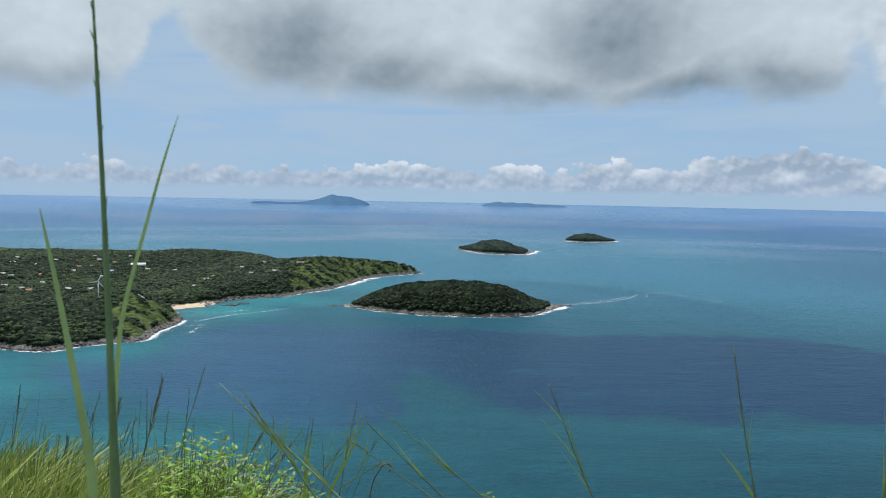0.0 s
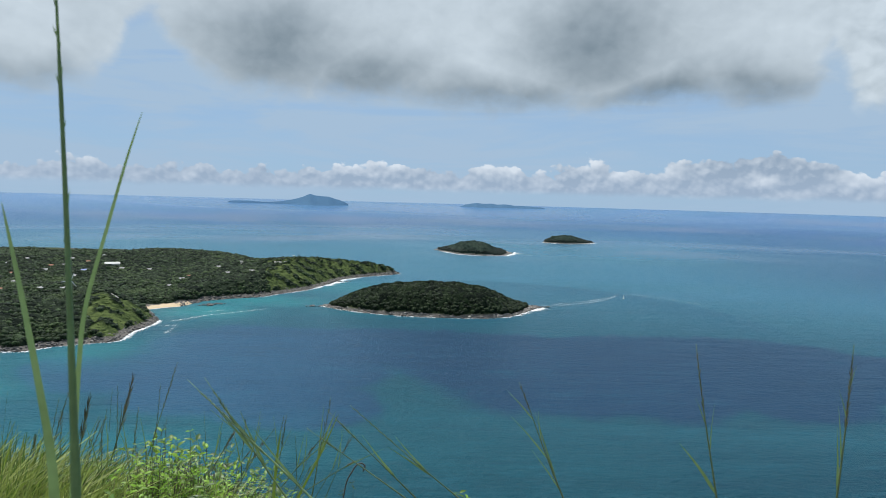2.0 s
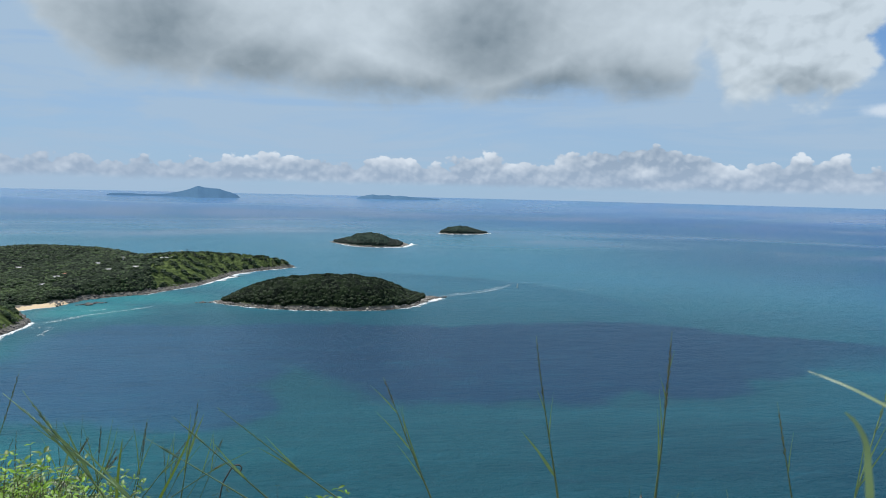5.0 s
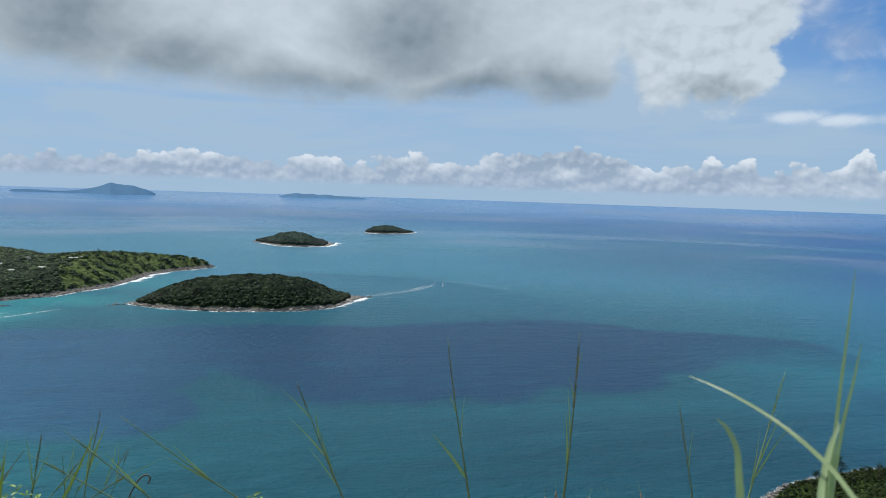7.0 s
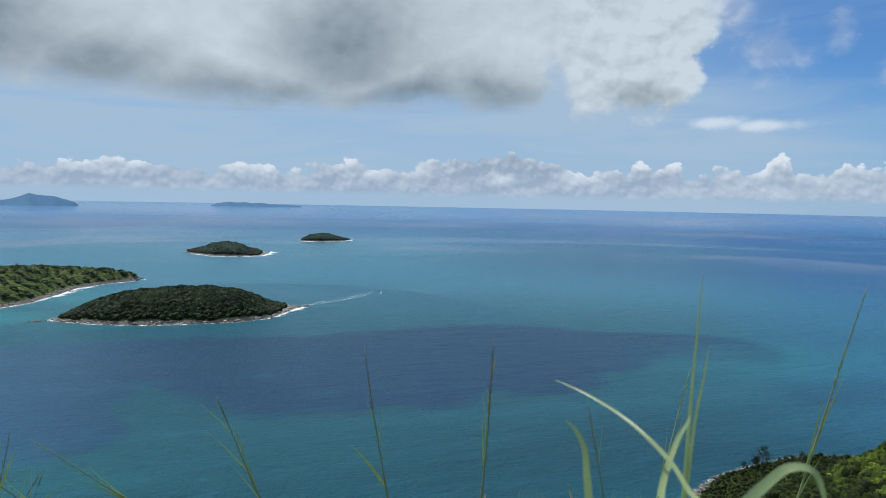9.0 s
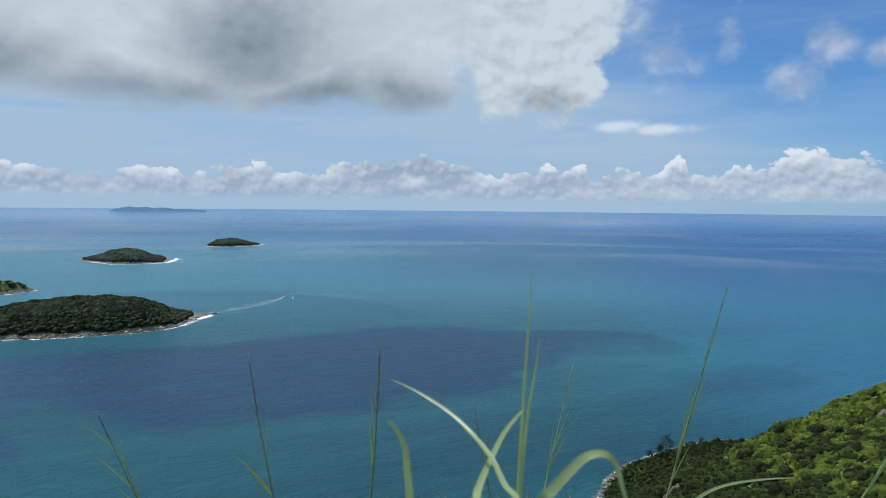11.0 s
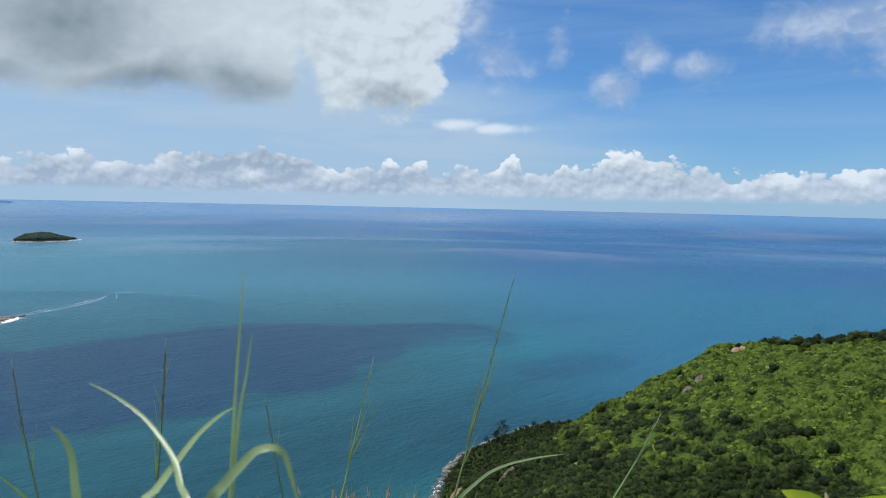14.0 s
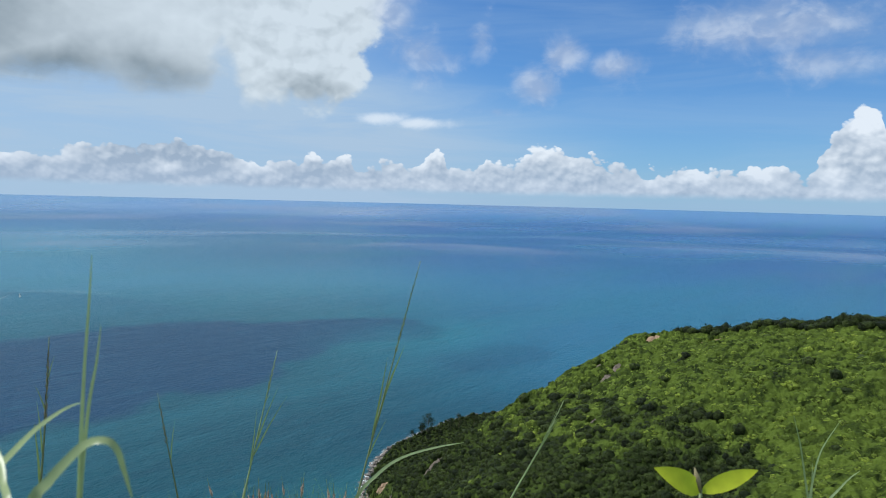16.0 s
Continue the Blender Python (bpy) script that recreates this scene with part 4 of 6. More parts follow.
far_island([(-15.75, -0.76), (-15.5, -0.62), (-14.9, -0.57), (-13.9, -0.59), (-13.0, -0.64), (-12.2, -0.62), (-11.4, -0.55), (-10.7, -0.40), (-10.1, -0.24), (-9.75, -0.11), (-9.45, 0.03), (-9.25, 0.08), (-9.0, 0.05), (-8.75, -0.03), (-8.3, -0.06), (-7.7, -0.10), (-7.3, -0.22), (-6.9, -0.33), (-6.5, -0.46), (-6.2, -0.64), (-6.1, -0.78)], 4730, "hazy blue hilly island on the horizon")
far_island([(3.1, -0.60), (3.6, -0.42), (4.5, -0.27), (5.0, -0.33), (5.7, -0.29), (6.2, -0.36), (6.9, -0.33), (7.6, -0.42), (9.0, -0.44), (10.1, -0.55)], 4800, "faint low blue island on the horizon")


# ---- the long cape with houses, beach and wind turbine ----
CAPE_COAST = [(-454, 701), (-419, 691), (-397, 693), (-382, 718), (-354, 735), (-328, 752), (-335, 799), (-330, 850), (-334, 880), (-364, 935), (-379, 958), (-364, 976), (-345, 990), (-336, 1020), (-326, 1050), (-294, 1077), (-255, 1101), (-235, 1137), (-197, 1192), (-170, 1283), (-155, 1356), (-117, 1412), (-61, 1462), (-44, 1488), (-62, 1510), (-130, 1500), (-220, 1490), (-330, 1520), (-430, 1640), (-560, 1800), (-800, 1900), (-1300, 1850), (-1300, 600), (-620, 560), (-520, 640)]
CAPE_CREST = [(*at(-33.5, 1600), 29), (*at(-29, 1600), 25), (*at(-25.8, 1640), 27), (*at(-23.2, 1610), 26), (*at(-20.4, 1590), 37), (*at(-17.9, 1540), 25), (*at(-15.3, 1430), 26), (*at(-13.9, 1370), 27), (*at(-12.6, 1340), 34), (*at(-11.2, 1330), 38.5), (*at(-9.8, 1332), 42), (*at(-8.5, 1360), 32), (*at(-7.6, 1398), 17), (*at(-6.1, 1425), 11), (*at(-4.3, 1448), 9), (*at(-2.9, 1468), 5)]
NEAR_CREST = [(*at(-38, 880), 40), (*at(-33, 890), 26), (*at(-30, 945), 26), (*at(-26.9, 990), 22.5), (*at(-24.5, 950), 36), (*at(-23.2, 930), 30), (*at(-21.7, 925), 15)]


def cape_height(x, y):
    z = np.maximum(ridge(x, y, CAPE_CREST, 0.11, 20.0), 6 + fbm(x, y, 220.0, 4) * 3)
    z = np.maximum(z, ridge(x, y, CAPE_CREST[8:], 0.34, 8.0))
    z = np.maximum(z, ridge(x, y, NEAR_CREST, 0.27, 8.0))
    z = z + fbm(x, y, 45.0, 5) * 1.3
    d = shore(x, y, CAPE_COAST)
    bx, by = x + 362, y - 985
    beach = np.exp(-(bx * bx + by * by) / 38.0 ** 2)
    z = np.minimum(z, 0.5 + d * (0.62 - 0.5 * beach) + fbm(x, y, 14.0, 6) * 0.6 * (1 - beach))
    return np.where(d < 0, np.maximum(0.5 * d, -4), z)


xs = np.concatenate([np.linspace(-1250, -640, 50), np.linspace(-630, -30, 150)])
cape = new("ground", grid_mesh("ground", xs, np.linspace(610, 1870, 220), cape_height, [GROUND, SAND], keep=-1.5, index=lambda v, f: (np.hypot(v[f[:, 0], 0] + 362, v[f[:, 0], 1] - 978) < 46) & (v[f[:, 0], 2] < 3.2)))
tagged(cape, "wooded cape with grassy slopes and a small sandy beach", "cape", kind="structure")

ROADS = [[at(-26.2, 960), at(-25.2, 952), at(-24.3, 956), at(-23.6, 948)], [at(-14.9, 1310), at(-14.6, 1340), at(-14.35, 1372)], [at(-13.2, 1290), at(-11.9, 1305), at(-10.6, 1318)]]
TURBINE = at(-26.75, 985)


def open_ground(x, y):
    """True where no tree stands: roads, the turbine's lawn, the beach, the grassy slopes."""
    free = np.hypot(x - TURBINE[0], y - TURBINE[1]) < 24
    free |= (np.hypot(x + 362, y - 978) < 42) & (shore(x, y, CAPE_COAST) < 17)
    for line in ROADS:
        q = along(line, 4.0)
        free |= (np.hypot(x[:, None] - q[None, :, 0], y[:, None] - q[None, :, 1]).min(1) < 8)
    a, d = bearing(x, y)
    a, d = a + 1.1 * fbm(x, y, 110.0, 21, 4), d + 26 * fbm(x, y, 80.0, 22, 4)
    grassy = ((a > -12.6) & (d > 1100) & (d < 1345)) | ((a > -10.4) & (d > 1100) & (d < 1480)) | ((a > -25.6) & (d < 958))
    return free, grassy




def spot(az, el, height):
    """The first place on the land along a line of sight from the lookout."""
    d = np.arange(500.0, 1900.0, 2.0)
    x, y = d * math.sin(radians(az)), d * math.cos(radians(az))
    z = height(x, y)
    hit = np.nonzero(z > EYE + d * math.tan(radians(el)))[0]
    k = hit[0] if len(hit) else len(d) - 1
    return float(x[k]), float(y[k]), float(z[k])


# ---- houses on the cape ----
def house(long, deep, tall, roof_mat, label, roof="gable"):
    root = thing("house", pose(0, 0, 0), label, "house", "houses on the cape")
    bm = bmesh.new()
    bm_box(bm, -long / 2, -deep / 2, -2.0, long / 2, deep / 2, tall)
    wall = part("wall", bm, WHITE, root)
    bm = bmesh.new()
    e, top = 0.7, tall + (deep * 0.28 if roof == "gable" else 0.5)
    if roof == "gable":
        a = [bm.verts.new((x, y, tall + 0.02)) for x, y in ((-long / 2 - e, -deep / 2 - e), (long / 2 + e, -deep / 2 - e), (long / 2 + e, deep / 2 + e), (-long / 2 - e, deep / 2 + e))]
        b = [bm.verts.new((x, 0, top)) for x in (-long / 2 - e, long / 2 + e)]
        for f in ((a[0], a[1], b[1], b[0]), (a[2], a[3], b[0], b[1]), (a[1], a[2], b[1]), (a[3], a[0], b[0]), tuple(a[::-1])):
            bm.faces.new(f)
    else:
        bm_box(bm, -long / 2 - e, -deep / 2 - e, tall + 0.02, long / 2 + e, deep / 2 + e, top)
    part("roof", bm, roof_mat, root)
    n_win = max(2, int(long / 4))
    for i in range(n_win):
        bm = bmesh.new()
        x = -long / 2 + (i + 0.5) * long / n_win
        bm_box(bm, x - 0.8, -deep / 2 - 0.06, 1.0, x + 0.8, -deep / 2 + 0.02, 2.4)
        part("window", bm, GLASS, wall)
    return root


kinds = {
    "white": house(8, 6, 3.0, GREYROOF, "white house with a pale grey roof among trees"),
    "red": house(8, 6, 3.0, REDROOF, "white house with a red tiled roof among trees"),
    "blue": house(10, 6, 3.0, BLUEROOF, "white house with a blue sheet roof among trees"),
    "flat": house(7, 6, 4.6, WHITE, "two-storey white house with a flat roof", "flat"),
    "hall": house(26, 11, 4.6, WHITE, "long white hall with a pale roof among trees"),
    "terrace": house(26, 7, 3.0, WHITE, "long white viewing terrace on the cape's crest", "flat"),
}
PLOTS = []
for kind, az, el in (("white", -31.89, -4.91), ("white", -32.14, -5.26), ("white", -32.68, -6.87), ("white", -31.67, -7.12), ("red", -31.22, -7.27), ("white", -30.30, -6.79), ("flat", -26.94, -4.96), ("white", -26.64, -5.22), ("white", -27.14, -5.67), ("red", -25.57, -5.45), ("blue", -25.89, -6.08), ("hall", -23.97, -5.71), ("white", -23.30, -6.02), ("white", -28.72, -7.31), ("white", -27.24, -7.38), ("white", -21.40, -6.15), ("red", -18.51, -6.70), ("white", -19.96, -7.42), ("flat", -14.64, -5.62), ("white", -16.35, -5.97), ("white", -13.75, -6.31), ("white", -15.66, -6.47), ("terrace", -11.45, -5.63), ("flat", -10.50, -5.07), ("white", -32.76, -6.03), ("red", -27.99, -5.68), ("white", -30.79, -5.43), ("white", -29.44, -5.14), ("white", -28.37, -6.00), ("flat", -32.26, -6.25), ("white", -26.51, -6.49), ("white", -24.48, -5.01), ("red", -30.46, -6.17), ("white", -19.07, -6.91)):
    PLOTS.append((kind, spot(az, el, cape_height)))
first = {}
for i, (kind, (x, y, z)) in enumerate(PLOTS):
    m_ = pose(x, y, z - 0.3, 0, 0, -math.degrees(math.atan2(x, y)) + random.uniform(-30, 30) * (kind not in ("hall", "terrace")))
    if kind in first:
        copy_thing(kinds[kind], m_)
    else:
        first[kind] = True
        kinds[kind].matrix_world = m_


def in_garden(x, y):
    """True close round a house, and on the slope that falls from it towards the lookout."""
    out = np.zeros(x.shape, bool)
    for kind, (hx, hy, hz) in PLOTS:
        r = math.hypot(hx, hy)
        fx, fy = -hx / r, -hy / r
        dx, dy = x - hx, y - hy
        f, s_ = dx * fx + dy * fy, dx * fy - dy * fx
        half = 14 if kind in ("hall", "terrace") else 4
        out |= (np.abs(s_) < half) & (f > -5) & (f < 10)
    return out
def cape_green(x, y, z):
    free, grassy = open_ground(x, y)
    return (z > 2.5) & (shore(x, y, CAPE_COAST) > 8 + 3 * fbm(x, y, 40.0, 31, 3)) & (np.degrees(np.arctan2(x, y)) > -37.0) & ~free & ~in_garden(x, y)


def cape_wood(x, y, z):
    free, grassy = open_ground(x, y)
    return np.where(grassy, fbm(x, y, 34.0, 12, 4) > 0.20, True).astype(float)


me = canopy("cape_forest", -1120, -90, 690, 1800, 3.0, cape_height, cape_green, cape_wood, 3.0, 7.5, CANOPY_CAPE, 6, 0.3, lift=0.45, wood_lift=0.45)
tagged(new("cape_forest", me), "mixed dark green forest covering the cape", "forest", kind="stuff")
p = packed(5.6, -1120, -40, 680, 1800, cape_height, lambda x, y, z: cape_green(x, y, z) & (cape_wood(x, y, z) > 0.5), 41)
me = scattered("cape_trees", SMALL, p + [0, 0, 1.0], np.clip(rng.lognormal(1.18, 0.26, len(p)), 2.0, 5.6), [FOREST], tall=rng.uniform(0.8, 1.3, len(p)), smooth=True)
tagged(new("cape_trees", me), "close-standing trees of the cape's forest", "forest", kind="stuff")
q = sprinkle(11000, -420, -40, 730, 1500, cape_height, lambda x, y, z: cape_green(x, y, z) & open_ground(x, y)[1], 43)
me = scattered("slope_scrub", SMALL, q, np.clip(rng.lognormal(0.15, 0.45, len(q)), 0.6, 3.4), [DULLSCRUB, FOREST], mat_of=(rng.uniform(size=len(q)) < 0.30).astype(int), smooth=True)
tagged(new("slope_scrub", me), "low green grass and scrub on the cape's slopes", "scrub", kind="stuff")
q = along(CAPE_COAST[:24], 0.7)
r_ = np.random.default_rng(6)
q = q[np.hypot(q[:, 0] + 362, q[:, 1] - 978) > 24]
q = q + r_.normal(0, 1.0, q.shape) + np.array([-1, 0.3]) * r_.uniform(-1, 13, (len(q), 1))
me = scattered("shore_rocks", ROCKS, np.column_stack([q, np.clip(cape_height(q[:, 0], q[:, 1]), -0.2, 9) * 0.9]), r_.uniform(0.6, 2.6, len(q)), [ROCK, ROCK_DARK, ROCK_DARK], mat_of=r_.integers(0, 3, len(q)))
tagged(new("shore_rocks", me), "dark boulders along the cape's shore", "rocks", kind="stuff")
surf("cape_surf", CAPE_COAST[:9], 2.6, 2.6, "white surf along the near cape's rocks", 12, big=3.0)
surf("cape_surf", CAPE_COAST[16:24], 3.0, 3.4, "white surf along the long cape's rocks", 13, big=3.2)
surf("cape_surf", CAPE_COAST[9:13], 1.5, 3.0, "small waves on the sandy beach", 14, big=2.0)
surf("cape_surf", [(-176, 1262), (-166, 1300), (-156, 1350), (-140, 1386)], 8.0, 8.0, "broad white breakers below the cape", 15, big=3.6)
surf("cape_surf", [(-328, 752), (-334, 800), (-330, 850), (-332, 876)], 4.0, 3.2, "broad white breakers below the near cape", 16, big=2.6)


def rock_islet(x, y, size, seed, label):
    """A low reef of a few boulders standing out of the water."""
    r = np.random.default_rng(seed)
    n_ = 14
    q = np.column_stack([r.normal(0, size, n_) * 1.4, r.normal(0, size * 0.5, n_), r.uniform(-0.3, 0.3, n_)])
    ob = new("rock_islet", scattered("rock_islet", ROCKS, q, r.uniform(0.3, 0.75, n_) * size, [ROCK_DARK]))
    ob.matrix_world = pose(x, y, 0.2, 0, 0, 20)
    tagged(ob, label, "rock", kind="stuff")


rock_islet(-312, 1008, 6.0, 1, "dark low reef off the sandy beach")
rock_islet(-300, 1020, 4.0, 2, "dark low reef off the sandy beach")
rock_islet(-154, 1322, 4.0, 3, "dark rocks awash in the breakers")
rock_islet(-160, 1020, 4.0, 4, "low rocks off the island's end")
rock_islet(190, 1060, 5.0, 5, "low rocks off the island's point")

# roads
for k, line in enumerate(ROADS):
    q = along(line, 3.0)
    nrm = np.gradient(q, axis=0)
    nrm = np.stack([nrm[:, 1], -nrm[:, 0]], 1) / np.hypot(*nrm.T)[:, None]
    lft, rgt = q + nrm * 1.9, q - nrm * 1.9
    top_ = np.maximum(cape_height(lft[:, 0], lft[:, 1]), cape_height(rgt[:, 0], rgt[:, 1])) + 0.5
    V = np.concatenate([np.column_stack([lft, top_]), np.column_stack([rgt, top_]), np.column_stack([lft, top_ - 1.5]), np.column_stack([rgt, top_ - 1.5])])
    N = len(q)
    F = []
    for i in range(N - 1):
        F += [(i, i + 1, N + i + 1, N + i), (i, 2 * N + i, 2 * N + i + 1, i + 1), (N + i, N + i + 1, 3 * N + i + 1, 3 * N + i)]
    tagged(new("road", mesh_of("road", V, F, [ROADGREY])), "pale concrete road climbing the cape", "road", kind="structure")

# ---- wind turbine ----
tz = float(cape_height(np.array([TURBINE[0]]), np.array([TURBINE[1]]))[0])
turbine = thing("wind_turbine", pose(TURBINE[0], TURBINE[1], tz - 0.3, 0, 0, 26) @ Matrix.Diagonal((1.2, 1.2, 1.2, 1)), "white three-bladed wind turbine on a grassy knoll", "wind turbine")
bm = bmesh.new()
bm_tube(bm, [(0, 0, 0), (0, 0, 10), (0, 0, 20.5)], [0.75, 0.6, 0.42], 12)
part("tower", bm, TURBINE_WHITE, turbine)
bm = bmesh.new()
bm_tube(bm, [(0, 1.9, 20.8), (0, 1.2, 20.8), (0, -0.9, 20.8), (0, -1.4, 20.8)], [0.3, 0.62, 0.62, 0.45], 10)
part("nacelle", bm, TURBINE_WHITE, turbine)
bm = bmesh.new()
bm_tube(bm, [(0, -1.4, 20.8), (0, -1.9, 20.8), (0, -2.3, 20.8)], [0.5, 0.42, 0.1], 10)
hub = part("hub", bm, TURBINE_WHITE, turbine)
for ang_ in (22, 142, 262):
    a = radians(ang_)
    d, s_ = Vector((math.sin(a), 0, math.cos(a))), Vector((math.cos(a), 0, -math.sin(a)))
    bm = bmesh.new()
    rings = []
    for t, wd, th in ((0.3, 0.3, 0.22), (1.5, 0.62, 0.2), (5.0, 0.45, 0.12), (9.2, 0.12, 0.05)):
        c0 = Vector((0, -1.8, 20.8)) + d * t
        rings.append([bm.verts.new(c0 + s_ * (wd * u) + Vector((0, th * v, 0))) for u, v in ((-1, 0), (0.1, 1), (1, 0), (0.1, -1))])
    for r0, r1 in zip(rings, rings[1:]):
        for i in range(4):
            bm.faces.new((r0[i], r0[(i + 1) % 4], r1[(i + 1) % 4], r1[i]))
    bm.faces.new(rings[-1])
    part("blade", bm, TURBINE_WHITE, hub)


# ---- palms along the cape's crest ----
def palm(seed, tall):
    r = random.Random(seed)
    root = thing("palm_tree", pose(0, 0, 0), "slender palm tree on the cape's crest", "palm tree", "palms on the crest")
    lean = Vector((r.uniform(-1, 1), r.uniform(-1, 1), 0)) * 0.08 * tall
    bm = bmesh.new()
    bm_tube(bm, [(0, 0, -0.8), Vector((0, 0, tall * 0.5)) + lean * 0.3, Vector((0, 0, tall)) + lean], [0.34, 0.24, 0.2], 7)
    part("trunk", bm, BARK, root)
    bm = bmesh.new()
    for k in range(13):
        a, up_ = k * 2.4 + r.uniform(-0.2, 0.2), r.uniform(-0.2, 0.8)
        prev = None
        for t in np.linspace(0, 1, 6):
            c0 = Vector((0, 0, tall)) + lean + Vector((math.cos(a) * 2.7 * t, math.sin(a) * 2.7 * t, up_ * 2.4 * t - 2.0 * t * t))
            s_ = Vector((-math.sin(a), math.cos(a), 0)) * (0.55 * math.sin(math.pi * (0.12 + 0.86 * t)))
            cur = (bm.verts.new(c0 - s_ - Vector((0, 0, 0.15))), bm.verts.new(c0), bm.verts.new(c0 + s_ - Vector((0, 0, 0.15))))
            if prev:
                bm.faces.new((prev[0], prev[1], cur[1], cur[0]))
                bm.faces.new((prev[1], prev[2], cur[2], cur[1]))
            prev = cur
    part("crown", bm, FOREST, root)
    return root


palms = [palm(1, 9.0), palm(2, 7.5), palm(3, 10.5)]
PALM_AT = [(-10.05, 1334), (-9.75, 1330), (-9.5, 1336), (-9.35, 1332), (-8.75, 1350), (-8.6, 1352), (-8.0, 1380), (-7.7, 1392), (-7.2, 1404), (-6.65, 1415), (-6.3, 1420), (-5.2, 1436), (-4.15, 1446), (-3.9, 1450), (-3.55, 1456), (-11.3, 1330)]
for i, (az, d) in enumerate(PALM_AT):
    x, y = at(az, d)
    m_ = pose(x, y, float(cape_height(np.array([x]), np.array([y]))[0]), 0, 0, i * 77)
    if i < 3:
        palms[i].matrix_world = m_
    else:
        copy_thing(palms[i % 3], m_)

# ---- sailing boat and wakes ----
boat = thing("sailboat", pose(352, 1172, 0.0, 0, 0, 60) @ Matrix.Diagonal((0.75, 0.75, 0.75, 1)), "small white sailing boat under way", "sailboat")
bm = bmesh.new()
rings = []
for x, wd, dp in ((-4.6, 1.1, 0.5), (-2.0, 1.6, 0.7), (1.5, 1.5, 0.7), (4.2, 0.5, 0.4), (5.4, 0.05, 0.1)):
    rings.append([bm.verts.new((x, y, z)) for y, z in ((-wd, 1.1), (-wd * 0.7, -dp * 0.3), (0, -dp), (wd * 0.7, -dp * 0.3), (wd, 1.1))])
for r0, r1 in zip(rings, rings[1:]):
    for i in range(4):
        bm.faces.new((r0[i], r1[i], r1[i + 1], r0[i + 1]))
    bm.faces.new((r0[0], r0[4], r1[4], r1[0]))
bm.faces.new(rings[0])
part("hull", bm, WHITE, boat)
bm = bmesh.new()
bm_tube(bm, [(0.6, 0, 0.8), (0.6, 0, 13.0)], [0.12, 0.06], 6)
mast = part("mast", bm, GREYROOF, boat)
for name, tri_ in (("mainsail", ((0.4, 0.02, 1.8), (-4.2, 0.5, 1.9), (0.45, 0.02, 12.6))), ("jib", ((5.2, 0.0, 1.2), (0.9, -0.4, 1.8), (0.7, 0.0, 11.0)))):
    bm = bmesh.new()
    A, B, C = (Vector(v) for v in tri_)
    vs = {}
    for i in range(5):
        for j in range(5 - i):
            u_, v_ = i / 4, j / 4
            belly_ = 0.35 * u_ * v_ * (1 - u_ - v_) * 9
            for side_ in (0, 1):
                vs[i, j, side_] = bm.verts.new(A + (B - A) * u_ + (C - A) * v_ + Vector((0, belly_ + 0.03 * side_, 0)))
    for i in range(4):
        for j in range(4 - i):
            for side_ in (0, 1):
                bm.faces.new([vs[k] for k in ((i, j, side_), (i + 1, j, side_), (i, j + 1, side_))])
                if i + j < 3:
                    bm.faces.new([vs[k] for k in ((i + 1, j, side_), (i + 1, j + 1, side_), (i, j + 1, side_))])
    part(name, bm, SAIL, mast)


def wake(lines, label, seed):
    """Thin broken lines of foam on the water."""
    r = np.random.default_rng(seed)
    P, S, T = [], [], []
    for line, width, amount in lines:
        q = along(line, 1.0)
        g = np.gradient(q, axis=0)
        i = r.integers(0, len(q), int(len(q) * amount * 4))
        gate = 0.5 + 0.5 * fbm(q[:, 0], q[:, 1], 35.0, seed, 2)
        i = i[r.uniform(size=len(i)) < gate[i] * 1.2]
        P.append(np.column_stack([q[i] + r.normal(0, width, (len(i), 2)), r.uniform(0.05, 0.12, len(i))]))
        S.append(r.uniform(0.35, 1.0, len(i)) * 0.95)
        T.append(np.arctan2(g[i, 1], g[i, 0]))
    me = scattered("wake", FOAMS, np.concatenate(P), np.concatenate(S), [FOAM], np.concatenate(T))
    tagged(new("wake", me), label, "wake", kind="stuff")


wake([([(196, 1066), (240, 1096), (280, 1122), (318, 1160), (350, 1214)], 0.7, 0.9), ([(192, 1072), (236, 1108), (285, 1142), (322, 1178)], 0.7, 0.5), ([(352, 1240), (388, 1234), (424, 1206), (470, 1130)], 0.4, 0.45)], "thin white foam lines trailing across the water", 3)
wake([([(-325, 845), (-300, 850), (-296, 800)], 1.5, 0.5), ([(-305, 900), (-286, 925), (-258, 950), (-222, 988)], 0.8, 0.7), ([(-318, 875), (-300, 898), (-290, 915)], 1.2, 0.8), ([(-300, 950), (-275, 968)], 0.7, 0.5)], "white foam streaks off the beach", 4)
r_ = np.random.default_rng(9)
caps = np.column_stack([r_.uniform(100, 1500, 60), r_.uniform(500, 1500, 60), np.full(60, 0.07)])
tagged(new("whitecaps", scattered("whitecaps", FOAMS, caps, r_.uniform(0.25, 0.7, 60), [FOAM], r_.normal(-0.3, 0.15, 60))), "scattered small whitecaps on open water", "whitecaps", kind="stuff")


